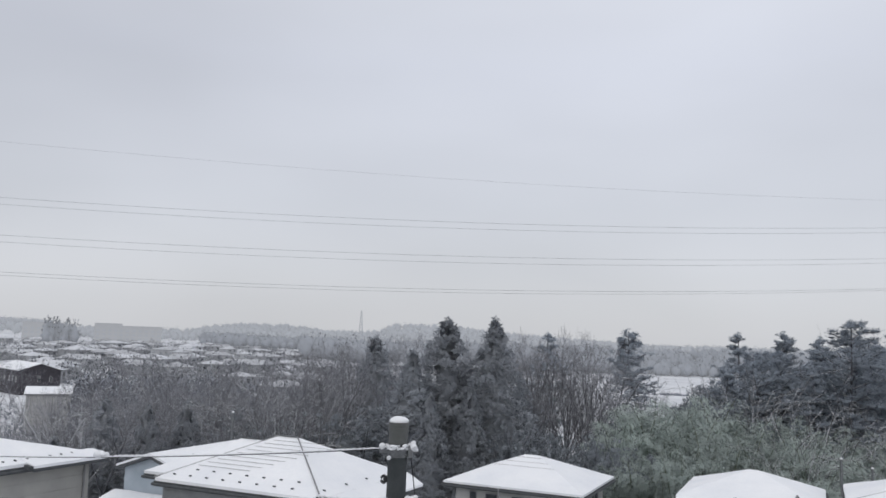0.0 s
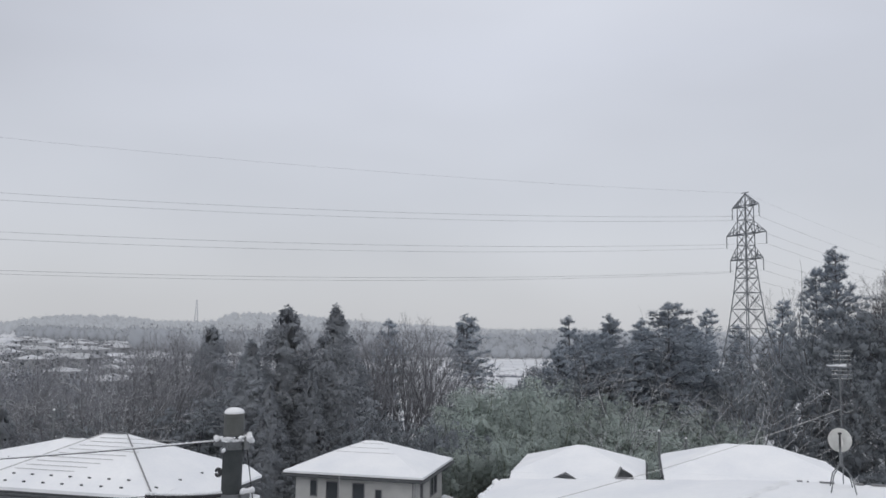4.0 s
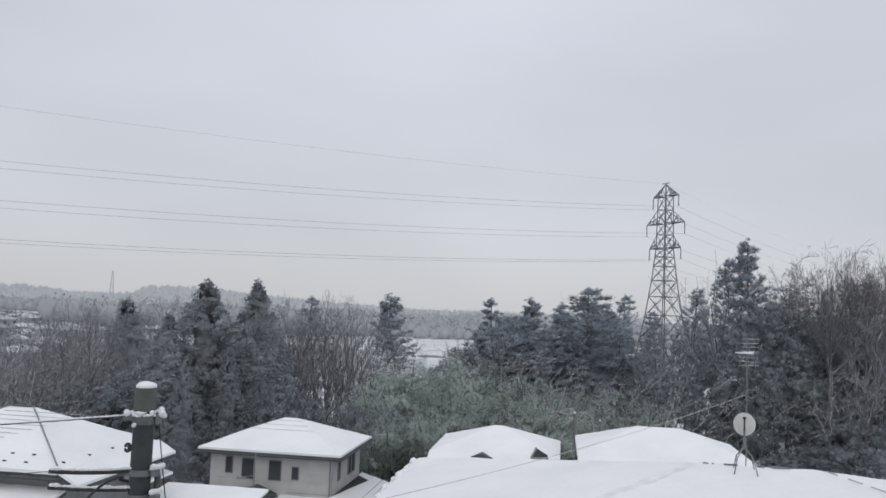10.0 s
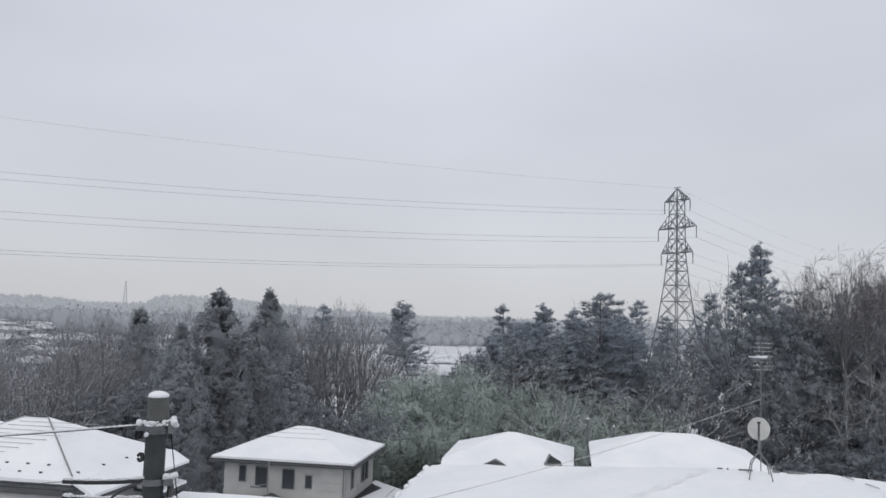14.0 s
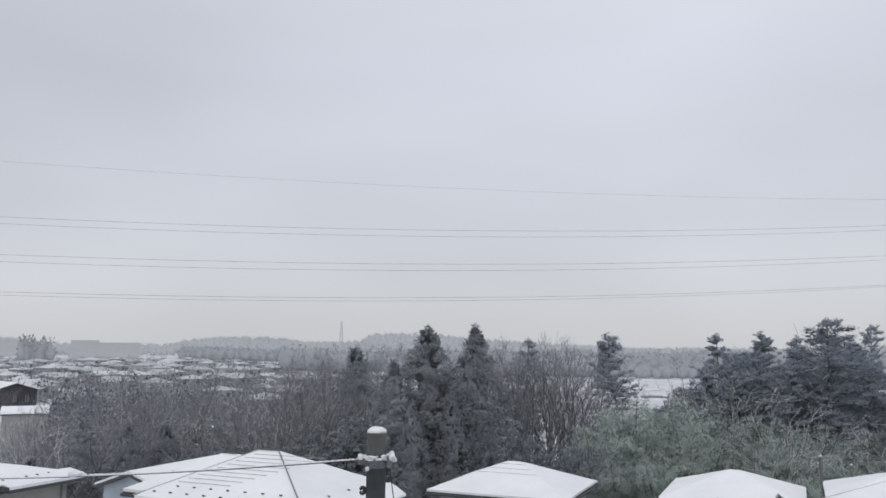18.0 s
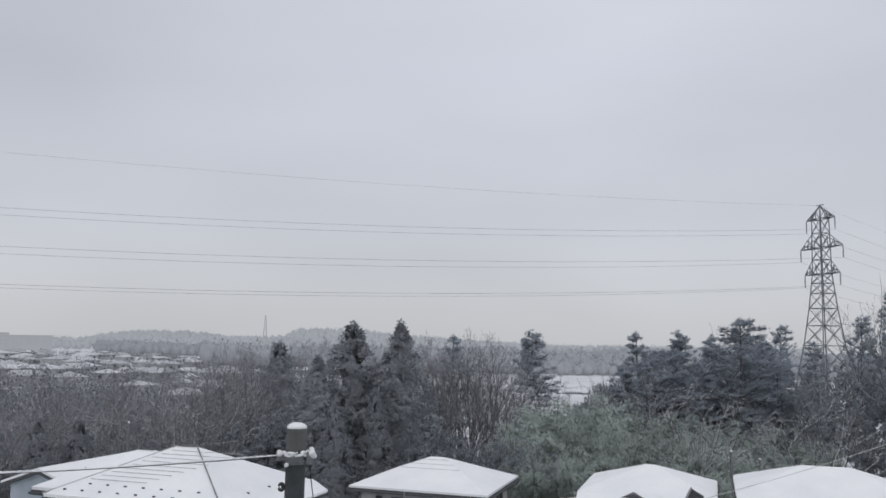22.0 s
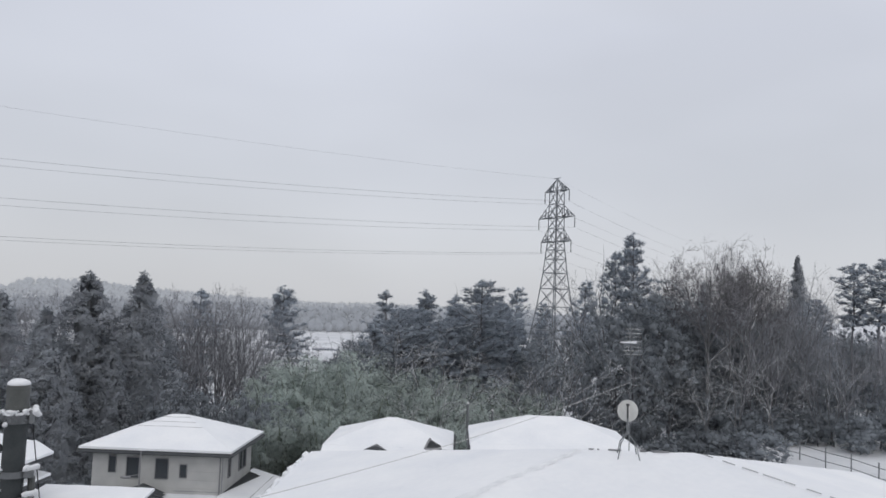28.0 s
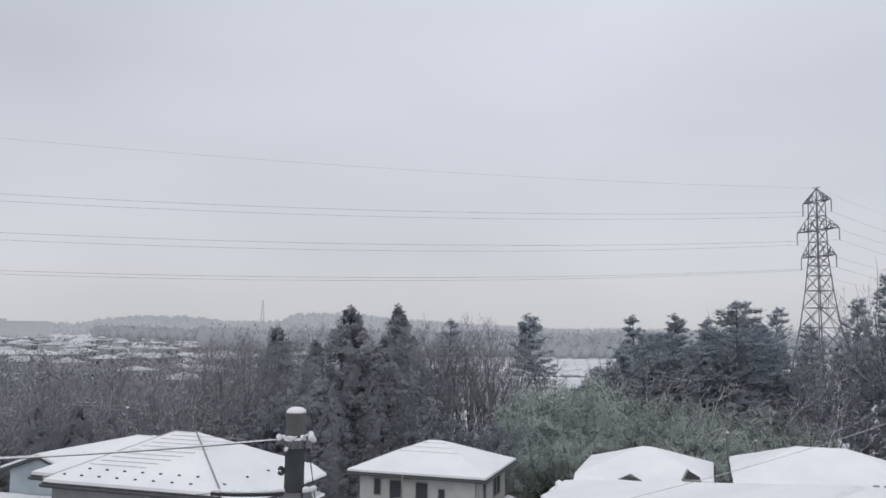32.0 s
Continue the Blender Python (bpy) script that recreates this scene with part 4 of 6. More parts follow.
# ---- pylon and power lines ----
PS = 0.68
PY = Vector((93.1, 154.0, 0)) * PS
LB = 79.2
ld = Vector((-math.sin(radians(LB)), -math.cos(radians(LB)), 0))
ln = Vector((-ld.y, ld.x, 0))
gz = ground(PY.x, PY.y)
pyl = thing("pylon", Matrix.Translation((PY.x, PY.y, gz - 0.3)) @ Matrix.Rotation(math.atan2(ln.y, ln.x), 4, "Z") @ Matrix.Scale(PS, 4), "tall grey steel lattice power pylon with six arms", "pylon")
base_z = (EYE - gz + 0.3) / PS
prof = [(0.0, 3.4 + 0.13 * (base_z - 4.1)), (base_z - 4.1, 3.4), (base_z + 0.9, 2.65), (base_z + 7.9, 1.85), (base_z + 15.05, 1.25), (base_z + 26.1, 1.1)]


def half_at(z):
    for (a, ra), (b, rb) in zip(prof, prof[1:]):
        if z <= b:
            return ra + (rb - ra) * (z - a) / (b - a)
    return prof[-1][1]


def bars(name, pairs, r, parent, material=PYLON):
    p0, p1 = np.array([tuple(a) for a, b in pairs]), np.array([tuple(b) for a, b in pairs])
    v, f = tubes(p0, p1, np.full(len(p0), r), np.full(len(p0), r), 4)
    return part(name, grid_mesh(name, v, f), material, parent)


levels = [0, base_z * 0.34, base_z - 11.5, base_z - 4.1, base_z + 0.9, base_z + 4.8, base_z + 8.2, base_z + 11.2, base_z + 13.2, base_z + 15.05, base_z + 17.9, base_z + 20.3, base_z + 23.2, base_z + 26.1]
levels = sorted(set(round(z, 2) for z in levels))
for sx, sy in ((-1, -1), (1, -1), (1, 1), (-1, 1)):
    part("leg", grid_mesh("leg", *pipe([(sx * half_at(a), sy * half_at(a), a) for a in levels], 0.17, 0.13, 4)), PYLON, pyl)
corner = ((-1, -1), (1, -1), (1, 1), (-1, 1))
for i in range(4):
    a, b = corner[i], corner[(i + 1) % 4]
    for z0, z1 in zip(levels, levels[1:]):
        r0, r1 = half_at(z0), half_at(z1)
        bars("brace_panel", [(Vector((a[0] * r0, a[1] * r0, z0)), Vector((b[0] * r1, b[1] * r1, z1))), (Vector((b[0] * r0, b[1] * r0, z0)), Vector((a[0] * r1, a[1] * r1, z1))), (Vector((a[0] * r1, a[1] * r1, z1)), Vector((b[0] * r1, b[1] * r1, z1)))], 0.075, pyl)
apex = Vector((0, 0, base_z + 28.8))
zt = base_z + 26.1
bars("peak", [(Vector((sx * 1.1, sy * 1.1, zt)), apex) for sx, sy in corner] + [(apex + Vector((-1.0, 0, 0.1)), apex + Vector((1.0, 0, 0.1)))], 0.10, pyl)
for half, z in ((3.884, 26.1), (5.75, 20.3), (4.778, 15.05)):
    for s in (-1, 1):
        tip = Vector((s * half, 0, base_z + z))
        hz = half_at(base_z + z)
        hu = half_at(base_z + z + 2.6) if z < 26 else 0.05
        zu = base_z + z + (2.7 if z < 26 else 2.6)
        lo = [Vector((s * hz, hz, base_z + z)), Vector((s * hz, -hz, base_z + z))]
        up = [Vector((s * hu, hu, zu)), Vector((s * hu, -hu, zu))]
        pr = [(p, tip) for p in lo + up]
        for t in (0.33, 0.66):
            c = [p.lerp(tip, t) for p in lo + up]
            d = [p.lerp(tip, t - 0.33) for p in lo + up]
            pr += [(c[0], c[2]), (c[1], c[3]), (c[0], c[1]), (d[0], c[2]), (d[1], c[3]), (d[0], c[1])]
        arm = bars("cross_arm", pr[:1], 0.085, pyl)
        for one in pr[1:]:
            bars("strut", [one], 0.085, arm)
        bm = bmesh.new()
        for i in range(12):
            cyl(bm, tip + Vector((0, 0, -0.2 - i * 0.19)), tip + Vector((0, 0, -0.3 - i * 0.19)), 0.15, 0.09, 8)
        cyl(bm, tip, tip + Vector((0, 0, -2.5)), 0.05, sides=6)
        part("insulator_string", bm, PYLON, arm)

rd = Vector((math.sin(radians(57)), math.cos(radians(57)), 0))
for half, z, ground_wire in ((0, 28.8, True), (3.884, 23.556, False), (5.75, 17.84, False), (4.778, 12.56, False)):
    for s in ((0,) if ground_wire else (-1, 1)):
        p = PY + ln * (half * s * PS)
        b, c = (-0.0429, 0.000217 / PS) if ground_wire else (-0.0759, 0.000275 / PS)
        left = [Vector((p.x + ld.x * t, p.y + ld.y * t, EYE + z * PS + b * t + c * t * t)) for t in np.linspace(0, 300 * PS, 61)]
        rad = 0.009 if ground_wire else 0.015
        wire = cable("power_line", left, rad, LINE, "thin grey ground wire strung from the pylon top" if ground_wire else "grey high-voltage conductor strung from a pylon arm", "power line", sides=4, group="power lines")
        right = [Vector((p.x + rd.x * t, p.y + rd.y * t, EYE + z * PS - 0.085 * t + 0.00027 / PS * t * t)) for t in np.linspace(0, 260 * PS, 53)]
        cable("power_line", right, rad, LINE, "thin grey ground wire strung from the pylon top" if ground_wire else "grey high-voltage conductor strung from a pylon arm", "power line", sides=4, group="power lines")

# ---- trees ----
def grow(rng, p, d, length, r, lv, plan, out):
    """One branch as a bent line of pieces, with its own side branches further out."""
    kids, angle, ratio, start, up, wild = plan
    steps = (9, 6, 4, 2, 1)[lv]
    pts, rad = [p], [r]
    for i in range(steps):
        d = d + rng.normal(size=3) * wild[lv]
        d[2] += up[lv]
        d = d / np.linalg.norm(d)
        q = pts[-1] + d * length / steps
        r2 = r * (1 - 0.8 * (i + 1) / steps)
        out.append((*pts[-1], *q, rad[-1], r2, lv))
        pts.append(q)
        rad.append(r2)
    if lv >= len(kids):
        return
    turn = rng.uniform(0, 6.28)
    n = kids[lv]
    for k in range(n):
        t = start[lv] + (0.98 - start[lv]) * (k + rng.uniform(0.1, 0.9)) / n
        x = t * steps
        j = min(int(x), steps - 1)
        a, b = pts[j], pts[j + 1]
        o = a + (b - a) * (x - j)
        ax = (b - a) / np.linalg.norm(b - a)
        e1 = np.cross(ax, (0.3, 0.9, 0.2))
        e1 /= np.linalg.norm(e1)
        e2 = np.cross(ax, e1)
        turn += 2.4 + rng.normal() * 0.5
        an = radians(angle[lv]) * rng.uniform(0.7, 1.3)
        nd = ax * math.cos(an) + (e1 * math.cos(turn) + e2 * math.sin(turn)) * math.sin(an)
        ln_ = length * ratio[lv] * (1.15 - 0.55 * (t - start[lv]) / (1 - start[lv])) * rng.uniform(0.7, 1.2)
        grow(rng, o, nd, ln_, max(0.005, min(rad[j] * 0.62, ln_ * 0.022)), lv + 1, plan, out)


def bare_tree(seed, label, plan, first=1.0, r0=0.085, tip=0.0075, bark=None, twig=None, stems=1, group="bare trees in the wood", dome=0.0):
    rng = np.random.default_rng(seed)
    out = []
    for k in range(stems):
        lean = 0.05 if stems == 1 else 0.22
        grow(rng, np.array([rng.normal() * 0.12 * (stems > 1), rng.normal() * 0.12 * (stems > 1), 0.0]), np.array([rng.normal() * lean, rng.normal() * lean, 1.0]), 10.0 * first * rng.uniform(0.85, 1.0), r0, 0, plan, out)
    a = np.array(out)
    a[:, :6] *= 10.0 / np.percentile(a[:, 5], 99.2)
    if dome:
        q = a[:, 3:6] - np.array([0, 0, 6.9])
        d = q / (np.linalg.norm(q, axis=1, keepdims=True) + 1e-9)
        edge = np.array([1 + 0.16 * noise.noise((x * 3 + seed, y * 3, z * 3)) for x, y, z in d]) * rng.uniform(0.9, 1.03, len(a))
        a = a[(np.hypot(np.linalg.norm(q[:, :2], axis=1) / dome, np.maximum(q[:, 2], 0) / 3.0)) < edge]
    a[:, 6:8] = np.maximum(a[:, 6:8], tip)
    lv = a[:, 8]
    big = grid_mesh("trunk", *tubes(a[lv < 2, 0:3], a[lv < 2, 3:6], a[lv < 2, 6], a[lv < 2, 7], 6))
    m, w = lv == 2, lv > 2
    v1, f1 = tubes(a[m, 0:3], a[m, 3:6], a[m, 6], a[m, 7], 3)
    d = a[w, 3:6] - a[w, 0:3]
    v2, f2 = blades(a[w, 0:3] - d * 0.15, d, np.linalg.norm(d, axis=1) * 1.25, a[w, 6] * 1.5, rng)
    t = thing("bare_tree", Matrix.Translation((0, 0, -500)), label, "tree", group)
    part("trunk", big, bark or BARK, t)
    part("crown", grid_mesh("twigs", np.concatenate([v1, v2]), np.concatenate([f1, f2 + len(v1)])), twig or TWIG, t)
    return t


CORE = [(x, y, z) for x in (-1, 1) for y in (-1, 1) for z in (-1, 1)] + [(-2, 0, 0), (2, 0, 0), (0, -2, 0), (0, 2, 0), (0, 0, -2), (0, 0, 2)]
CORE_F = [(8 + (x > 0), c, 10 + (y > 0), d) for x in (-1, 1) for y in (-1, 1) for c, d in [((x > 0) * 4 + (y > 0) * 2, (x > 0) * 4 + (y > 0) * 2 + 1)]]
CORE_F += [(8 + (x > 0), c, 12 + (z > 0), d) for x in (-1, 1) for z in (-1, 1) for c, d in [((x > 0) * 4 + (z > 0), (x > 0) * 4 + 2 + (z > 0))]]
CORE_F += [(10 + (y > 0), c, 12 + (z > 0), d) for y in (-1, 1) for z in (-1, 1) for c, d in [((y > 0) * 2 + (z > 0), 4 + (y > 0) * 2 + (z > 0))]]


def outward(f):
    """The same face, wound so that it looks away from the clump's heart."""
    a, b, c = (Vector(CORE[i]) for i in f[:3])
    return f if (b - a).cross(c - a).dot(a + c) > 0 else f[::-1]


CORE_F = [outward(f) for f in CORE_F]


def tufts(rng, centres, size, count, length, width, flat=0.7, up=0.25, core=0.72, axis=None, lift=0.35):
    """Rounded clumps: a dense uneven heart under many small outward-pointing sprays. axis: the stem that the clumps stand round."""
    n = len(centres)
    u = rng.normal(size=(n * count, 3))
    u /= np.linalg.norm(u, axis=1, keepdims=True)
    u[:, 2] = np.abs(u[:, 2]) * np.where(rng.random(n * count) < 0.72, 1, -0.6)
    s = np.repeat(size, count)[:, None] * rng.uniform(0.6, 1.05, (n * count, 1))
    p = np.repeat(centres, count, 0) + u * s * np.array([1, 1, flat])
    ax = u + rng.normal(size=(n * count, 3)) * 0.5 + np.array([0, 0, up])
    out = np.zeros((n, 3)) if axis is None else centres - axis
    out = 0.8 * out / (np.linalg.norm(out, axis=1, keepdims=True) + 1e-6) + np.array([0, 0, lift])
    nb = u * 0.8 + np.repeat(out, count, 0)
    v, f = blades(p, ax, length, width, rng, nb)
    if not core:
        return v, f, np.repeat(nb, 4, 0)
    k = np.array(CORE, dtype=float) / 1.87
    a = rng.uniform(0, 6.28, n)
    c, s_ = np.cos(a)[:, None], np.sin(a)[:, None]
    jig = rng.uniform(0.75, 1.2, (n, 14))
    d = np.stack([(k[:, 0] * c - k[:, 1] * s_) * jig, (k[:, 0] * s_ + k[:, 1] * c) * jig, k[:, 2] * jig * flat], 2)
    q = d * (size * core)[:, None, None] + centres[:, None, :]
    nc = d * 0.8 + out[:, None, :]
    fc = (np.array(CORE_F)[None] + (np.arange(n) * 14)[:, None, None] + len(v)).reshape(-1, 4)
    return np.concatenate([v, q.reshape(-1, 3)]), np.concatenate([f, fc]), np.concatenate([np.repeat(nb, 4, 0), nc.reshape(-1, 3)])


def cedar(seed, width=1.5, shoulder=0.5, power=0.8, bare=0.05, n=1250, count=34, size=0.62):
    """A dense, pointed conifer: fine sprays at the ends of drooping boughs over a full, uneven heart."""
    rng = np.random.default_rng(seed)
    f = rng.random(n) ** 0.6
    f[:26] = np.linspace(0.003, 0.2, 26)
    z = 9.85 - f * (9.85 - 10 * bare)
    a = np.arange(n) * 2.4 + rng.normal(size=n) * 0.5
    lobe = 1 + 0.10 * np.sin(a * 3 + z * 2.1 + seed) + 0.06 * np.sin(a * 5 - z * 3.7)
    rad = width * np.minimum(1, (f / shoulder)) ** power * (0.86 + 0.2 * rng.random(n)) * lobe * np.where(f > 0.9, 0.8, 1)
    rad = np.maximum(rad - 0.1, 0.0) * np.where(rng.random(n) < 0.35, rng.uniform(0.55, 0.9, n), 1)
    tip = np.stack([rad * np.cos(a), rad * np.sin(a), z - rad * 0.16], 1)
    root = np.stack([0 * z, 0 * z, z + rad * 0.12], 1)
    sz = size * (0.09 + 0.1 * np.minimum(1, f * 4) + 0.1 * rng.random(n) ** 1.5)
    v, fc, nn = tufts(rng, tip, sz, count, 0.125, 0.042, 0.8, -0.1, 0, tip - np.stack([np.cos(a), np.sin(a), 0 * z], 1), 0.3)
    g = np.linspace(0.02, 1, 16)
    hr_ = np.maximum(width * np.minimum(1, (g / shoulder)) ** power * 0.36 - 0.05, 0.02)
    an = np.arange(14) * 2 * np.pi / 14
    hv = np.stack([hr_[:, None] * np.cos(an), hr_[:, None] * np.sin(an), np.repeat((9.8 - g * (9.8 - 10 * bare))[:, None], 14, 1)], 2)
    hn_ = hv * np.array([1, 1, 0]) + np.array([0, 0, 0.4])
    hv = hv + rng.normal(size=hv.shape) * 0.16
    i, j = np.meshgrid(np.arange(15), np.arange(14), indexing="ij")
    j2 = (j + 1) % 14
    hf = np.stack([i * 14 + j, (i + 1) * 14 + j, (i + 1) * 14 + j2, i * 14 + j2], 2).reshape(-1, 4) + len(v)
    tr = thing("cedar_tree", Matrix.Translation((0, 0, -500)), "tall dark conical cedar lightly dusted with snow", "tree", "cedars in the wood")
    k = np.linspace(0, 9.6, 9)
    c = np.zeros(8)
    part("trunk", grid_mesh("trunk", *tubes(np.stack([c, c, k[:-1]], 1), np.stack([c, c, k[1:]], 1), 0.16 * (1 - k[:-1] / 10) + 0.01, 0.16 * (1 - k[1:] / 10) + 0.01, 8)), BARK, tr)
    tagged(part("limb", grid_mesh("limb", *tubes(root[::2], tip[::2], 0.018 + 0 * z[::2], 0.006 + 0 * z[::2], 3)), BARK, tr), kind="stuff")
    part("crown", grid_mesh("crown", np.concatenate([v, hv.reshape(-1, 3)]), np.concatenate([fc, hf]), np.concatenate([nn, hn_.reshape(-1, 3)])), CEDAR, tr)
    return tr


def pine(seed, low=0.5, reach=1.4, boughs=24, per=4, round_=0.5, lean=0.06, count=70, size=0.165, tier=0.0):
    """A pine: crooked trunk, spreading boughs, and separate tufts of needles with gaps."""
    rng = np.random.default_rng(seed)
    k = np.linspace(0, 1, 11)
    bend = np.cumsum(rng.normal(size=(11, 2)) * lean * 1.6, 0)
    spine = np.stack([bend[:, 0], bend[:, 1], k * 9.75], 1)
    spine[:, :2] -= spine[:1, :2]
    spine[-1, :2] = spine[-2, :2]
    tr = thing("pine_tree", Matrix.Translation((0, 0, -500)), "pine with layered dark needle tufts and a little snow", "tree", "pines in the wood")
    part("trunk", grid_mesh("trunk", *tubes(spine[:-1], spine[1:], 0.12 * (1 - k[:-1]) + 0.02, 0.12 * (1 - k[1:]) + 0.02, 8)), BARK, tr)
    h = (np.arange(boughs) + rng.random(boughs)) / boughs
    h = low + (0.97 - low) * (tier * np.round(h * 9) / 9 + (1 - tier) * h)
    f = (1 - h) / (1 - low)
    prof_ = np.where(f < round_, np.sin(np.clip(f / round_, 0, 1) * np.pi / 2) ** 0.8, 1 - 0.45 * (f - round_) / (1 - round_ + 1e-6))
    a = rng.uniform(0, 6.28) + np.arange(boughs) * 2.4 + rng.normal(size=boughs) * 0.5
    rad = reach * (0.07 + 0.93 * prof_) * rng.uniform(0.45, 1.15, boughs)
    root = np.stack([np.interp(h, k, spine[:, i]) for i in range(3)], 1)
    out = np.stack([np.cos(a), np.sin(a), 0.1 + 0.5 * (1 - f) ** 2], 1)
    tip = root + out * rad[:, None] + rng.normal(size=(boughs, 3)) * 0.08
    mid = (root + tip) / 2 + rng.normal(size=(boughs, 3)) * 0.1
    tagged(part("limb", grid_mesh("limb", *tubes(np.concatenate([root, mid]), np.concatenate([mid, tip]), np.full(2 * boughs, 0.03), np.full(2 * boughs, 0.015), 4)), BARK, tr), kind="stuff")
    cs, sz = [spine[-1:] + np.array([[0, 0, 0.08]])], [np.array([size * 0.35])]
    for j in range(per):
        t = 1.0 - 0.62 * (j + rng.random(boughs) * 0.7) / per
        side = np.stack([-np.sin(a), np.cos(a), 0 * a], 1) * (rng.normal(size=boughs) * 0.34 * rad)[:, None]
        cs.append(mid + (tip - mid) * (2 * t - 1)[:, None] + side + np.stack([0 * a, 0 * a, 0.04 + rng.normal(size=boughs) * 0.055], 1))
        sz.append(size * rng.uniform(0.5, 1.3, boughs) * np.minimum(1, 0.4 + 0.6 * rad))
    cen = np.concatenate(cs)
    stem = np.stack([np.interp(cen[:, 2], spine[:, 2], spine[:, 0]), np.interp(cen[:, 2], spine[:, 2], spine[:, 1]), cen[:, 2] - 0.05], 1)
    v, fc, nn = tufts(rng, cen, np.concatenate(sz), count, 0.12, 0.03, 0.34, 0.45, 0.6, stem, 0.3)
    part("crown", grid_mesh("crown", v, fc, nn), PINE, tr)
    return tr


def leafy(seed, name, label, category, group, material, height, width, n, count, length, w, clump=0.17, flat=0.85):
    """A broadleaved evergreen or a bush: rounded clumps of leaves on a forked stem."""
    rng = np.random.default_rng(seed)
    u = rng.normal(size=(n, 3))
    u /= np.linalg.norm(u, axis=1, keepdims=True)
    cs = u * rng.uniform(0.55, 1.0, n)[:, None] * np.array([width, width, height * 0.43]) + np.array([0, 0, height * 0.5])
    cs[:, :2] *= 1 + 0.12 * np.sin(cs[:, 2:3] * 2.1 + seed)
    cs[:, 2] = np.maximum(cs[:, 2], 0.12 * height * rng.random(n))
    size = width * clump * rng.uniform(0.6, 1.35, n)
    cs[:, 2] = np.minimum(cs[:, 2], height - size * flat)
    tr = thing(name, Matrix.Translation((0, 0, -500)), label, category, group)
    out = []
    grow(rng, np.zeros(3), np.array([0.05, 0.0, 1.0]), height * 0.85, height * 0.014, 0, ((7,), (42, 40), (0.5, 0.5), (0.15, 0.3), (0.02, 0.05, 0), (0.06, 0.1, 0.1)), out)
    b = np.array(out)
    part("trunk", grid_mesh("trunk", *tubes(b[:, 0:3], b[:, 3:6], b[:, 6], b[:, 7], 4)), BARK, tr)
    stem = np.array([[0, 0, height * 0.42]]) * np.ones((n, 1))
    part("crown", grid_mesh("crown", *tufts(rng, cs, size, count, length, w, flat, 0.1, 0.5, stem, 0.35)), material, tr)
    return tr


def bamboo(seed):
    """A clump of tall bamboo whose feathery plumes bow outwards."""
    rng = np.random.default_rng(seed)
    tr = thing("bamboo_clump", Matrix.Translation((0, 0, -500)), "feathery grey-green bamboo bowed under light snow", "bamboo", "bamboo grove")
    P0, P1, R, pos_, ax_, fac_ = [], [], [], [], [], []
    for c in range(14):
        b = np.append(rng.normal(size=2) * 0.75, 0)
        a = rng.uniform(0, 2 * np.pi)
        out = np.array([math.cos(a), math.sin(a), 0])
        hgt = rng.uniform(7.0, 10.2)
        bow = rng.uniform(0.7, 2.0)
        t = np.linspace(0, 1, 10)
        line = b + t[:, None] * np.array([0, 0, hgt]) + (t ** 3)[:, None] * out * bow - (t ** 5)[:, None] * np.array([0, 0, bow * 0.6])
        P0.append(line[:-1]), P1.append(line[1:]), R.append(0.035 * (1 - 0.85 * t))
        n, per = 36, 18
        tt = 1 - 0.7 * rng.random(n) ** 1.3
        root = np.stack([np.interp(tt, t, line[:, i]) for i in range(3)], 1)
        ang = rng.uniform(0, 6.28, n)
        long = rng.uniform(0.6, 1.1, n) * np.interp(tt, (0.3, 0.6, 0.85, 1.0), (0.7, 1.0, 0.85, 0.5))
        u = np.tile(np.linspace(0.12, 1, per), n)
        way = np.stack([np.cos(ang), np.sin(ang), 0 * ang], 1)
        L = np.repeat(long, per)[:, None]
        d = np.repeat(way, per, 0)
        pos = np.repeat(root, per, 0) + d * L * u[:, None] + np.array([0, 0, 1.0]) * L * (0.55 * u - 0.85 * u ** 2)[:, None] + rng.normal(size=(n * per, 3)) * 0.07
        pos_.append(pos)
        ax_.append(d + np.array([0, 0, 1.0]) * (0.35 - 1.5 * u)[:, None] + rng.normal(size=(n * per, 3)) * 0.4)
        whole = pos - np.array([0, 0, 6.2])
        fac_.append(d * 0.5 + np.array([0, 0, 0.75]) * (1.1 - 0.8 * u)[:, None] + 0.7 * whole / (np.linalg.norm(whole, axis=1, keepdims=True) + 1e-6))
    r = np.array(R)
    tagged(part("cane", grid_mesh("cane", *tubes(np.concatenate(P0), np.concatenate(P1), r[:, :-1].ravel() + 0.006, r[:, 1:].ravel() + 0.006, 4)), CULM, tr), kind="stuff")
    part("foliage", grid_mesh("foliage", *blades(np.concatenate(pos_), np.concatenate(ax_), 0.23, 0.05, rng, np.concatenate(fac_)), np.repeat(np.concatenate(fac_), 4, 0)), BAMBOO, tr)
    return tr


def hide_model(ob):
    """Takes a model tree out of the scene once its copies stand."""
    for o in (*ob.children_recursive, ob):
        bpy.data.objects.remove(o)


def plant(model, az, r, tall, base=10.0, wide=1.0, turn=None, lean=0.0, label=""):
    """A copy of a model tree at a bearing and distance, tall metres high."""
    x, y = spot(az, r)
    s = tall / base
    rot_ = turn if turn is not None else (az * 137.5 + r * 53.1) % 360
    c = copy_thing(model, pose(x, y, ground(x, y) - 0.15, 0, lean, rot_))
    c.scale = (s * wide, s * wide, s)
    if label:
        c["label"] = label
    return c


def stand(model, az, r, el, **kw):
    return plant(model, az, r, top_height(az, r, el), **kw)


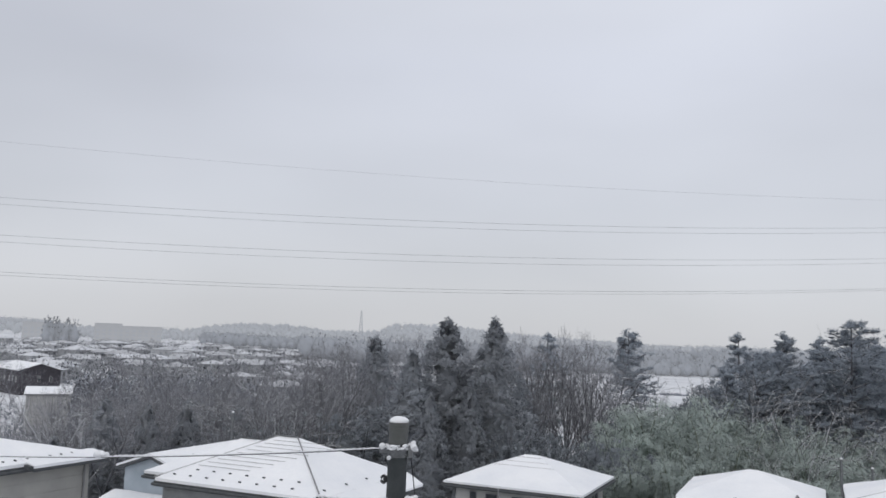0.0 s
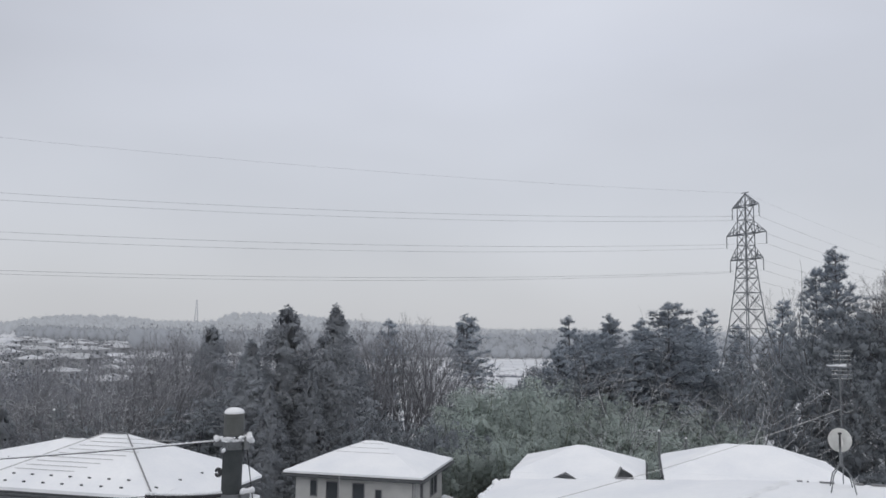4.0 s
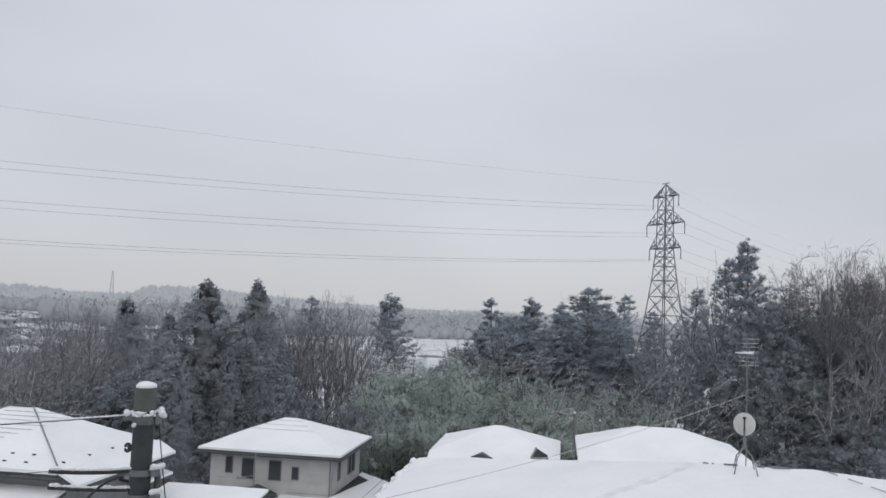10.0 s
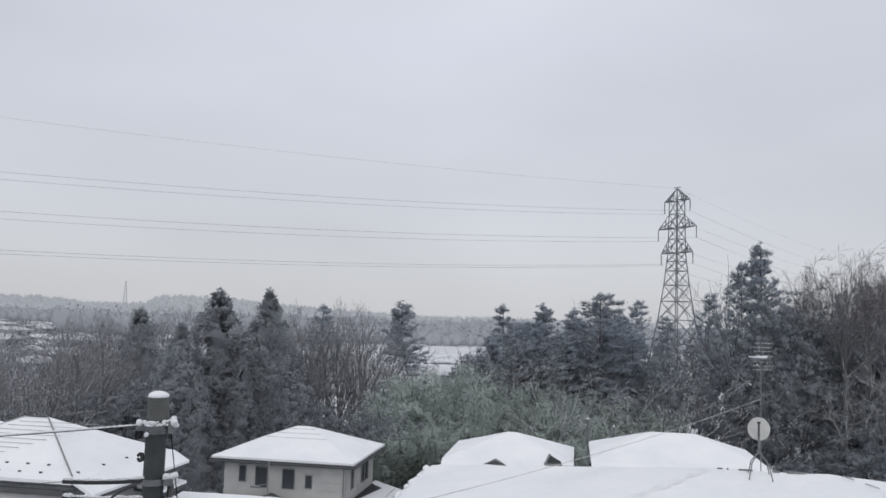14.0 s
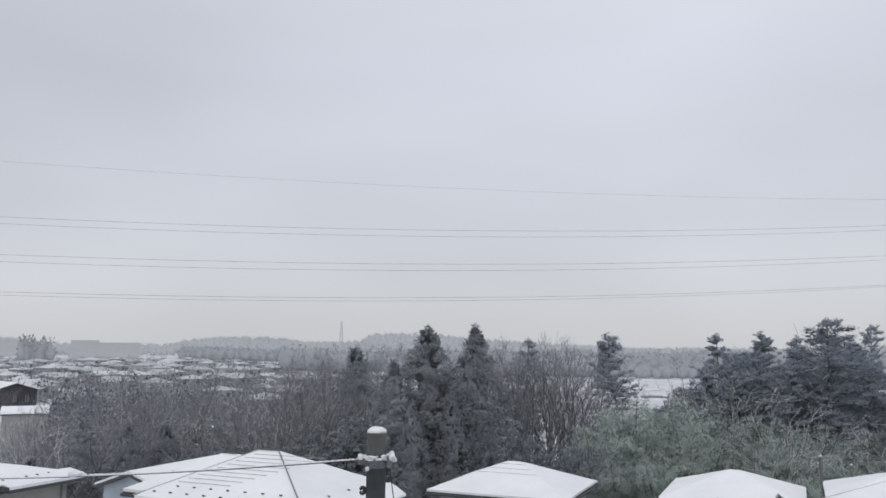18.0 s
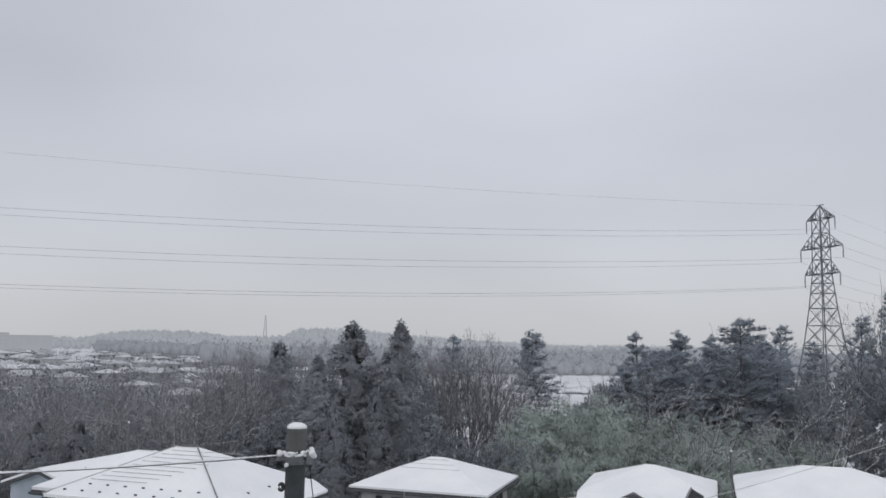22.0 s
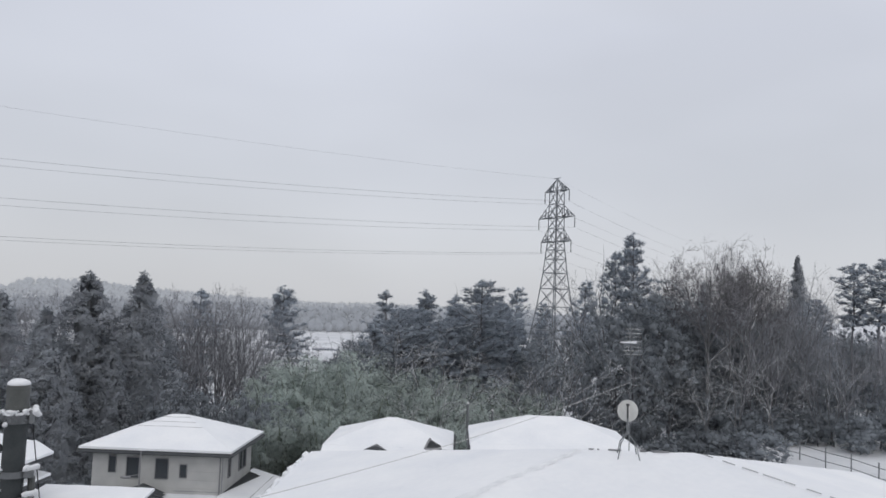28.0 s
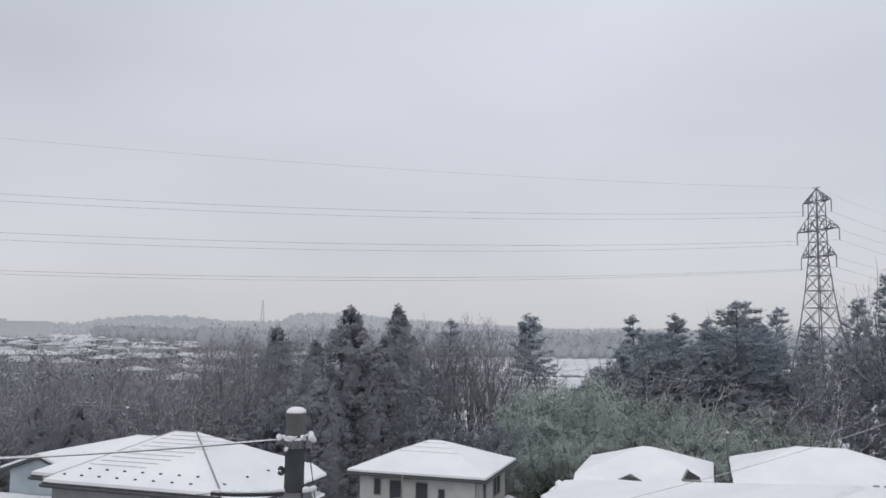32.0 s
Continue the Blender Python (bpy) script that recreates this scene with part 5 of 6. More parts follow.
T = random.Random(11)
cedars = [cedar(1, 1.75, 0.65, 0.54), cedar(2, 2.3, 0.66, 0.84), cedar(3, 1.9, 0.65, 0.8)]
pines = [pine(4, low=0.62, reach=1.3, boughs=60, per=7, round_=1.0, size=0.135, count=28, tier=0.6), pine(5, low=0.3, reach=1.75, boughs=56, per=6, round_=0.85, size=0.17, count=32, tier=0.35), pine(6, low=0.6, reach=1.7, boughs=56, per=7, round_=0.35, size=0.16, count=34), pine(7, low=0.1, reach=1.9, boughs=90, per=8, round_=0.42, size=0.23, count=26)]
# kids, angle, length ratio, start, upward pull, waywardness: one figure for each order of branch
UPRIGHT = ((9, 5, 5, 2), (26, 30, 34, 36), (0.42, 0.42, 0.5, 0.6), (0.36, 0.25, 0.2, 0.2), (0.0, 0.05, 0.05, 0.02, 0), (0.045, 0.08, 0.1, 0.12, 0.1))
FORKED = ((7, 6, 5, 3), (33, 34, 36, 38), (0.62, 0.42, 0.48, 0.6), (0.3, 0.25, 0.15, 0.2), (0.0, 0.07, 0.05, 0.0, 0), (0.05, 0.1, 0.12, 0.14, 0.1))
VASE = ((9, 10, 9, 8), (54, 40, 38, 36), (0.8, 0.5, 0.46, 0.75), (0.55, 0.15, 0.12, 0.1), (0.0, 0.05, 0.03, 0.0, 0), (0.05, 0.13, 0.15, 0.15, 0.1))
ARCHED = ((7, 5, 3), (40, 36, 40), (0.62, 0.42, 0.5), (0.25, 0.2, 0.15), (0.0, -0.01, -0.02, -0.03), (0.09, 0.10, 0.12, 0.12))
bares = [bare_tree(20 + i, "slender bare grey tree with an upright trunk and fine twigs", UPRIGHT, 1.0, 0.09, 0.008) for i in range(3)]
forks = [bare_tree(30 + i, "bare forked tree with fine upright twigs", FORKED, 0.8, 0.1) for i in range(3)]
thin = [bare_tree(80 + i, "group of slender bare grey stems with fine twigs", UPRIGHT, 1.0, 0.06, stems=2) for i in range(2)]
snowy = [bare_tree(40 + i, "leaning bare tree with pale snow-lined branches", ARCHED, 1.0, 0.06, 0.0115, PALEBARK, PALEBARK, 2) for i in range(3)]
broad = [bare_tree(90 + i, "large bare tree with arching snow-lined limbs and a broad twiggy crown", VASE, 0.6, 0.16, 0.0105, PALEBARK, FINETWIG, dome=2.7) for i in range(2)]
boos = [bamboo(50 + i) for i in range(4)]
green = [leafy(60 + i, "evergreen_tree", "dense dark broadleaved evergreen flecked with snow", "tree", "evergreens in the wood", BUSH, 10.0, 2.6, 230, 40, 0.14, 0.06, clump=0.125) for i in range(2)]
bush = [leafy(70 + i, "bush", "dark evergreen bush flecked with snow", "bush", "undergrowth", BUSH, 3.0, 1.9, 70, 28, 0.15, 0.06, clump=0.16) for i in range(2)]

# named trees that stand out against the sky
stand(cedars[0], 0.3, 70, 1.72, wide=1.22, label="tall round-topped dark cedar above the houses")
stand(cedars[1], 3.6, 69, 1.82, wide=1.22, label="tall pointed dark cedar above the houses")
stand(cedars[2], -2.1, 67, -0.7, wide=1.35)
stand(cedars[0], -4.6, 84, 0.25, wide=1.05)
stand(cedars[2], 46.7, 112, 4.2, wide=0.75, label="slender pointed cedar rising over the bare wood")
stand(cedars[2], 41.0, 100, 2.4, wide=0.8)
stand(cedars[0], 43.0, 102, 2.2, wide=0.8)
stand(cedars[1], -1.0, 90, -2.2, wide=0.9)
stand(cedars[2], 1.9, 94, -1.9, wide=0.9)
stand(cedars[1], 5.3, 74, -2.4, wide=0.8)
stand(cedars[2], 2.0, 65, -2.8, wide=1.0)
stand(cedars[1], -0.7, 63, -3.4, wide=0.9)
stand(pines[0], 13.5, 95, 1.3, wide=0.98, turn=20, label="lone pine with layered needle tufts beside the snow field")
stand(pines[1], 7.2, 100, 0.85, wide=1.1)
stand(pines[1], 19.6, 98, 1.25, label="open-topped pine with spreading boughs")
stand(pines[0], 22.6, 106, 1.35)
stand(pines[3], 26.2, 92, 2.25, wide=1.05, label="broad dark pine with many needle tufts")
stand(pines[1], 24.3, 100, 1.1)
stand(pines[3], 28.5, 133, 1.75, wide=0.62)
stand(pines[3], 27.6, 104, 0.9)
stand(pines[3], 33.0, 134, 2.35, wide=0.6)
stand(pines[3], 30.6, 138, 0.7, wide=0.7)
for az, r, el in ((19.2, 108, -0.6), (20.6, 112, 0.1), (21.8, 110, 0.4), (23.2, 112, 0.2), (24.6, 110, 0.5), (25.6, 108, 1.2), (26.8, 106, 1.3), (28.0, 110, 0.7), (24.0, 96, -0.9), (26.2, 96, -0.6), (28.4, 100, -0.6)):
    stand((pines[3], green[0], pines[3], green[1])[int(r + az) % 4], az, r, el, wide=0.8)
for az, r, el in ((28.2, 128, -0.4), (29.6, 130, -0.2), (30.4, 142, 0.3), (31.6, 131, -0.5), (32.6, 134, 0.6), (31.1, 128, -2.2), (33.6, 129, 0.2)):
    stand(green[int(r) % 2], az, r, el, wide=0.62)
stand(pines[1], 36.6, 79, 5.75, wide=0.75, label="tall ragged pine above the satellite dish roof")
stand(pines[3], 36.5, 81, 5.3, wide=0.4)
stand(pines[3], 35.3, 82, 4.5, wide=0.5)
stand(green[0], 35.5, 76, 3.9, wide=0.72)
stand(green[1], 35.0, 73, 1.2, wide=0.8)
stand(green[0], 37.7, 76, 3.2, wide=0.9)
stand(green[1], 36.4, 70, -0.2, wide=0.95)
stand(green[1], 38.9, 86, 3.4, wide=0.9)
stand(pines[2], 51.1, 96, 4.1, label="flat-topped pine with bare lower trunk")
stand(pines[2], 49.7, 99, 3.75, wide=0.8, turn=150, label="flat-topped pine with bare lower trunk")
stand(pines[2], 53.2, 97, 3.5, turn=80)
stand(broad[1], 41.4, 79, 6.1, wide=0.76, turn=215)
stand(broad[1], 44.0, 82, 6.1, wide=0.7)
stand(broad[0], 42.8, 86, 5.9, wide=0.7)
stand(broad[1], 38.9, 88, 4.9, wide=0.42, turn=90)
stand(broad[0], 45.3, 86, 4.3, wide=0.45, turn=130)
stand(forks[2], 33.6, 88, 4.0, wide=0.8)
for az, r, el in ((38.9, 88, 4.2), (45.8, 88, 3.6), (47.9, 92, 2.6), (39.6, 90, 3.6), (48.6, 88, 1.9), (41.3, 92, 4.0), (43.6, 94, 3.8)):
    stand(forks[int(az * 3) % 3], az, r, el)
for i in range(18):
    az = 38.5 + i * 0.85 + T.uniform(-0.3, 0.3)
    stand(T.choice((forks[0], green[0], pines[3], green[0], green[1])) if az < 48.5 else forks[i % 3], az, T.uniform(100, 125), 1.6 + T.uniform(-1.2, 0.8) - (2.2 if az > 48.5 else 0))
for i in range(14):
    az = 38.8 + i * 0.75
    stand((green + pines[3:] + green)[(i * 3) % 5], az, T.uniform(90, 98), 1.2 + T.uniform(-1.2, 1.0) - (1.5 if az > 47.5 else 0), wide=0.9)
for i in range(14):
    az = 39.5 + i * 1.0
    stand(green[i % 2], az, T.uniform(84, 94), -2.4 + T.uniform(-1.4, 1.2) - (1.2 if az > 48 else 0), wide=0.95)
for i in range(16):
    stand((forks + thin)[i % 5], 43.5 + i * 0.55 + T.uniform(-0.2, 0.2), T.uniform(76, 86), 0.2 + T.uniform(-2.2, 1.6) - (0.8 if i > 9 else 0), wide=T.uniform(0.9, 1.2))
for i in range(9):
    stand(green[i % 2], 48.2 + i * 0.72, T.uniform(112, 124), -0.6 + T.uniform(-0.9, 0.9), wide=1.2)
for i in range(16):
    stand((thin + forks)[i % 5], 47.6 + i * 0.42, T.uniform(100, 160), -1.6 + T.uniform(-1.0, 1.3), wide=1.3)
# wood at the middle: upright bare trees, the tallest just under the skyline
for i in range(44):
    az = -9.5 + i * 0.5 + T.uniform(-0.25, 0.25)
    el = (-0.3 if az < -6 else 0.1 if az < 4 else 0.55) + T.uniform(-0.8, 0.35)
    far_, wide_ = T.uniform(82, 112), T.uniform(0.9, 1.25)
    if az < 11.0 and not (az > 4 and i % 3 == 0):
        stand(bares[i % 3] if i % 4 else forks[i % 3], az, far_, el, wide=wide_)
for az, r, el in ((7.9, 88, 1.0), (8.9, 92, 1.2), (10.2, 90, 0.9)):
    stand(bares[int(r) % 3], az, r, el, wide=0.9)
for i in range(24):
    az = -9 + i * 0.9 + T.uniform(-0.3, 0.3)
    stand(thin[i % 2], az, T.uniform(76, 105), -1.3 + T.uniform(-1.0, 0.6), wide=T.uniform(1.0, 1.4))
for i in range(9):
    az = 4.6 + i * 0.8 + T.uniform(-0.25, 0.25)
    stand((bares + thin)[i % 5], az, T.uniform(80, 96), 0.1 + T.uniform(-1.2, 0.5), wide=T.uniform(0.8, 1.1))
for i in range(11):
    stand(green[i % 2], 19.0 + i * 1.15, T.uniform(100, 112), -1.6 + T.uniform(-0.6, 0.7), wide=1.0)
for az, r, el in ((18.5, 90, -1.0), (20.9, 94, 0.0), (22.4, 96, 0.1), (23.6, 90, -0.7)):
    stand(pines[3], az, r, el, wide=0.85)


def left_top(az):
    """Elevation of the tree tops of the left-hand wood at a bearing."""
    for limit, el in ((-24.6, -5.2), (-22, -3.2), (-20.2, -2.0), (-14.5, -1.4), (-11.5, -2.0), (-9.5, -1.1), (99, -0.4)):
        if az < limit:
            return el


for i in range(62):
    az = -31 + i * 0.42 + T.uniform(-0.3, 0.3)
    stand((forks + thin + bares)[i % 8], az, T.uniform(66, 115), left_top(az) + T.uniform(-1.5, 0.3), wide=T.uniform(0.9, 1.25))
for i in range(34):
    az = -31 + i * 0.75 + T.uniform(-0.3, 0.3)
    stand((thin + forks)[i % 5], az, T.uniform(64, 90), min(left_top(az) - 0.6, -3.0) + T.uniform(-1.4, 0.3), wide=T.uniform(1.1, 1.6))
for i in range(22):
    az = -31.5 + i * 0.62
    stand((thin + forks)[i % 5], az, T.uniform(105, 150), (-6.2 if az < -23.6 else -3.2) + T.uniform(-0.7, 0.5), wide=1.3)
for az, r, el in ((-21.8, 66, -4.3), (-19.2, 64, -4.7), (-16.8, 66, -4.4), (-13.2, 70, -4.0), (-11.4, 64, -5.6), (-8.4, 68, -4.4), (-5.8, 66, -3.8), (-3.7, 68, -3.2), (-24.6, 62, -6.6), (-28.5, 62, -7.0), (6.6, 64, -5.0)):
    stand(cedars[int(-az) % 3] if az < -15 else green[int(r) % 2], az, r, el, wide=1.15)
for az, r, el in ((21.2, 76, -1.1), (23.2, 74, -0.9), (31.0, 66, -0.7), (32.2, 66, -1.9), (23.6, 56, -5.0), (41.2, 74, -1.4), (45.4, 74, -1.0), (48.8, 78, -1.8), (10.2, 68, -5.0), (-10.4, 62, -3.4), (-22.6, 62, -4.0), (-20.4, 70, -3.0), (-18.0, 74, -2.6), (-15.6, 66, -3.2), (-12.4, 72, -2.2), (-9.0, 70, -2.6), (-6.6, 64, -3.0), (-23.8, 66, -4.6), (24.4, 70, -2.6), (38.2, 70, -2.0), (43.2, 72, -1.2)):
    stand(snowy[int(az * 10) % 3], az, r, el, wide=1.15)
# scattered bare trees between the wood and the town
for i in range(90):
    az = T.uniform(-34, -4)
    plant((thin + forks)[i % 5], az, T.uniform(125, 330), T.uniform(5, 9.5), wide=1.3)


def grove_top(az):
    """Elevation of the bamboo's tops at a bearing."""
    for (a, ea), (b, eb) in zip(GROVE, GROVE[1:]):
        if az < b:
            return ea + (eb - ea) * max(0.0, (az - a) / (b - a))
    return GROVE[-1][1]


for az, r, el in ((13.0, 80, -3.3), (14.2, 81, -3.1), (15.4, 82, -3.0), (16.6, 80, -2.7)):
    stand(boos[int(r) % 3], az, r, el, wide=1.1)
# bamboo grove
GROVE = ((10.5, -5.2), (13.0, -3.4), (17.0, -2.6), (20.0, -3.4), (24.0, -4.0), (28.0, -4.7), (31.5, -5.2))
for i in range(56):
    k = i // 19
    az = 11.0 + (i % 19) * 1.12 + (0, 0.5, 0.25)[k % 3] + T.uniform(-0.35, 0.35)
    stand(boos[i % 3], az, (76, 67, 58)[k % 3] + T.uniform(-3, 3), grove_top(az) + (0.2, -1.1, -3.0)[k % 3] + T.uniform(-0.4, 0.3), wide=T.uniform(0.95, 1.35))
for az, r, el in ((17.7, 88, -2.3), (17.1, 95, -1.9), (18.0, 98, -1.1), (18.9, 90, -1.7), (11.3, 84, -4.0), (18.4, 86, -1.4), (17.4, 88, -1.9), (16.5, 90, -2.4), (7.2, 60, -6.6), (9.0, 60, -6.9), (10.6, 62, -5.6), (11.8, 62, -5.4), (5.4, 62, -6.2), (13.2, 92, -3.1), (13.3, 60, -5.9)):
    stand(green[int(r) % 2], az, r, el, wide=0.8)
for i in range(18):
    plant(bush[i % 2], 39 + i * 0.8 + T.uniform(-0.3, 0.3), T.uniform(75, 82), T.choice((1.8, 2.6, 3.4, 5.0)), base=3.0, wide=1.0)
for i in range(9):
    plant(bush[i % 2], 38.2 + i * 0.85 + T.uniform(-0.3, 0.3), T.uniform(62, 71), T.choice((1.8, 2.4, 3.0)), base=3.0, wide=1.2)
for i in range(9):
    stand(green[i % 2], 4.6 + i * 0.72 + T.uniform(-0.2, 0.2), T.uniform(62, 70), -5.2 + T.uniform(-0.7, 0.5), wide=0.6)
# undergrowth along the foot of the wood
for i in range(64):
    az = -31 + i * 1.33 + T.uniform(-0.4, 0.4)
    r = (58 if az < 10 else 56 if az < 32 else 66 if az < 41 else 78) + T.uniform(-2, 10)
    plant(bush[i % 2], az, r, T.uniform(2.0, 4.0), base=3.0, wide=1.2)
for m in cedars + pines + bares + forks + thin + broad + snowy + boos + green + bush:
    hide_model(m)

# ---- far woods, hills and the town ----
def far_wood(label, spots, sizes, material, seed, slim=0.85, count=34, grain=1.0, solid=True):
    """A distant wood: one sheet of many ragged crowns made of sprays."""
    rng = np.random.default_rng(seed)
    c, s = np.repeat(np.array(spots), count, 0), np.repeat(np.array(sizes), count)[:, None]
    u = rng.normal(size=(len(c), 3))
    u /= np.linalg.norm(u, axis=1, keepdims=True)
    if solid:
        sz = np.array(sizes)
        ob = part("far_wood", grid_mesh("far_wood", *tufts(rng, np.array(spots), sz * slim, 16, sz.mean() * 0.26, sz.mean() * 0.14, 1 / slim, 0.3, 0.75, None, 0.25)), material)
        return tagged(ob, label, "woodland", kind="stuff")
    p = c + u * s * rng.uniform(0.3, 0.95, (len(c), 1)) * np.array([slim, slim, 1])
    face = u + np.array([0, 0, 0.6])
    ob = part("far_wood", grid_mesh("far_wood", *blades(p, u + rng.normal(size=u.shape) * 0.5 + np.array([0, 0, 0.3]), s[:, 0] * 0.33 * grain, s[:, 0] * 0.16 * grain, rng, face), np.repeat(face, 4, 0)), material)
    return tagged(ob, label, "woodland", kind="stuff")


W = random.Random(5)


def wood_band(label, az0, az1, r0, r1, n, tall, material, seed, lift=0.0, slim=0.85, count=34, grain=1.0, solid=True):
    sp, sz = [], []
    for i in range(n):
        az, r = W.uniform(az0, az1), r0 + (r1 - r0) * W.random()
        x, y = spot(az, r)
        s = tall * W.uniform(0.7, 1.25)
        sp.append((x, y, ground(x, y) + s * 0.45 + lift))
        sz.append(s * 0.55)
    return far_wood(label, sp, sz, material, seed, slim, count, grain, solid)


wood_band("grey hazy wood beyond the snow field", 3, 38, 592, 690, 1300, 11, HAZEWOOD, 1)
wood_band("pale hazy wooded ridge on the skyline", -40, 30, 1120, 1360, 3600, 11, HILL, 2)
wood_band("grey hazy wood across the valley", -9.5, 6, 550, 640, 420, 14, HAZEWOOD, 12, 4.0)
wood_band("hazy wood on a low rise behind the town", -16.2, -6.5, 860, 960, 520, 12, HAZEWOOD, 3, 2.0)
wood_band("pale hazy trees among the town's houses", -34, -4, 260, 850, 1400, 6.6, FARWOOD, 6, -0.4, count=44, grain=0.7, solid=False)
wood_band("grey thicket between the wood and the town", -23.8, -4, 100, 210, 800, 5.6, THICKET, 9, -0.4, count=80, grain=0.6, solid=False)
wood_band("low grey thicket below the brown house", -36, -23.8, 100, 190, 400, 2.6, THICKET, 10, -0.4, count=60, grain=0.7, solid=False)
wood_band("pale hazy hedges and shrubs in the town", -23.8, -4, 190, 420, 460, 5.2, FARWOOD, 8, -0.4, count=44, grain=0.7, solid=False)
wood_band("pale hazy trees beyond the brown house", -34, -23.8, 245, 420, 160, 5.0, FARWOOD, 13, -0.4, count=44, grain=0.7, solid=False)
wood_band("grey leafless wood behind the umbrella pines", 44, 62, 135, 200, 340, 11, THICKET, 14, count=150, grain=0.4, solid=False)
wood_band("low grey scrub at the wood's left end", -38, -24.2, 66, 104, 220, 2.4, THICKET, 15, count=70, grain=0.7, solid=False)
wood_band("thin dark hedge across the snow field", 11, 18, 300, 304, 60, 1.6, THICKET, 16, -0.3, count=40)
wood_band("thin dark hedge across the snow field", 11.5, 16.5, 380, 385, 70, 1.4, THICKET, 17, -0.3, count=40)
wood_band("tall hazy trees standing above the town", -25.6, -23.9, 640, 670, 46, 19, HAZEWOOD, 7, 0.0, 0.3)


def far_house(seed, W_, L_, e, rise, wall, roof):
    """A distant house with a saddle or hip roof under snow and a few windows."""
    h = thing("far_house", Matrix.Translation((0, 0, -500)), "distant house with a snow-covered roof", "house", "houses of the town")
    part("wall", box(bmesh.new(), -W_ / 2, W_ / 2, -L_ / 2, L_ / 2, -2, e), wall, h)
    bm = bmesh.new()
    w, l = W_ / 2 + 0.5, L_ / 2 + 0.5
    k = l if seed % 2 else max(0.3, l - w)
    e4_ = [bm.verts.new(p) for p in ((-w, -l, e), (w, -l, e), (w, l, e), (-w, l, e))]
    r_ = [bm.verts.new((0, -k, e + rise)), bm.verts.new((0, k, e + rise))]
    for f in ((e4_[0], e4_[1], r_[0]), (e4_[1], e4_[2], r_[1], r_[0]), (e4_[2], e4_[3], r_[1]), (e4_[3], e4_[0], r_[0], r_[1]), tuple(e4_[::-1])):
        bm.faces.new(f)
    part("roof", bm, roof, h)
    for x in (-W_ * 0.25, W_ * 0.2):
        window(h, x, -L_ / 2, e - 1.9, 1.3, 1.1)
    window(h, W_ / 2, 0.5, e - 1.9, 1.4, 1.1, "right")
    return h


models = [far_house(i, w, l, e, r, m, FARROOF) for i, (w, l, e, r, m) in enumerate(((9, 8, 4.3, 1.6, FARWALL), (8, 10, 4.0, 1.8, FARWALL), (11, 8, 4.4, 1.4, FARWALL), (7.5, 9, 3.2, 1.5, FARWALL)))]
for i in range(150):
    az = W.uniform(-34, -5)
    r = 240 + 640 * W.random() ** 0.6
    x, y = spot(az, r)
    copy_thing(models[i % 4], pose(x, y, ground(x, y) - 0.3, 0, 0, W.choice((YAW, YAW + 90, 10, 70, -50))))
for az, r, turn, size in ((-23.7, 460, 70, 1.5), (-25.0, 285, 60, 1.1), (-13.2, 375, 80, 2.0), (-13.6, 262, 20, 0.9), (-16.9, 640, 70, 1.6), (-10.6, 230, 60, 1.1), (-21.0, 400, 75, 1.3), (-18.2, 520, 70, 1.7), (-15.4, 330, 15, 1.0), (-24.6, 640, 80, 2.0), (-21.6, 700, 75, 2.2), (-12.0, 470, 70, 1.6), (-17.6, 300, 30, 1.0)):
    x, y = spot(az, r)
    far = copy_thing(models[int(r) % 4], pose(x, y, ground(x, y) - 0.3, 0, 0, turn))
    far.scale = (size, size, min(1.2, size))
for m in models:
    hide_model(m)

# dark brown house and the low pale one below it
hd, ed = gable_house("house", -100.2, 201.6, 9.2, 19, EYE - 10.5, 1.5, BROWNW, "dark brown boarded house with white-framed windows and snowy roof", "houses of the town", yaw=43)
for wx in (-0.2, 2.4):
    window(hd, wx, -9.5, ed - 2.7, 0.5, 1.3, frame_material=WHITEFRAME)
for wy in (-7.6, -5.0, -2.4, 1.5):
    window(hd, -4.6, wy, ed - 2.7, 0.5, 1.2, "left", WHITEFRAME)
x, y = spot(-25.1, 155)
gable_house("house", x, y, 6.0, 6.6, EYE - 11.2, 0.9, PALE, "low pale house under a snow-covered roof", "houses of the town", yaw=112)

# long apartment blocks on the skyline, and a far mast, in self-lit haze colours
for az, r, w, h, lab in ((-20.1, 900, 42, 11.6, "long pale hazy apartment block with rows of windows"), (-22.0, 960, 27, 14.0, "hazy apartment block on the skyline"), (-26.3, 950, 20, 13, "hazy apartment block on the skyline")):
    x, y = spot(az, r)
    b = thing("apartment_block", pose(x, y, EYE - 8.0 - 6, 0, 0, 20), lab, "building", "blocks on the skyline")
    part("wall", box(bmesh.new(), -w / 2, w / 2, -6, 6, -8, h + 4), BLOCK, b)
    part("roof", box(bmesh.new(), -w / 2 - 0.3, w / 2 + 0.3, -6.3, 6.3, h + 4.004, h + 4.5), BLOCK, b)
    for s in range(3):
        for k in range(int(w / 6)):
            # panes share the ridge's emitting haze colour
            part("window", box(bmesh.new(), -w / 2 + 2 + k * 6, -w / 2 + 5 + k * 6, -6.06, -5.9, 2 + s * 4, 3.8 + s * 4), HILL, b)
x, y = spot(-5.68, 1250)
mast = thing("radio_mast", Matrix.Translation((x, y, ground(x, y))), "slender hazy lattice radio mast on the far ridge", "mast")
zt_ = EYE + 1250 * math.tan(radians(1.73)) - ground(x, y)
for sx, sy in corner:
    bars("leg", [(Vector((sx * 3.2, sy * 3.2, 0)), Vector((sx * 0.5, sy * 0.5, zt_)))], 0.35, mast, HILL)
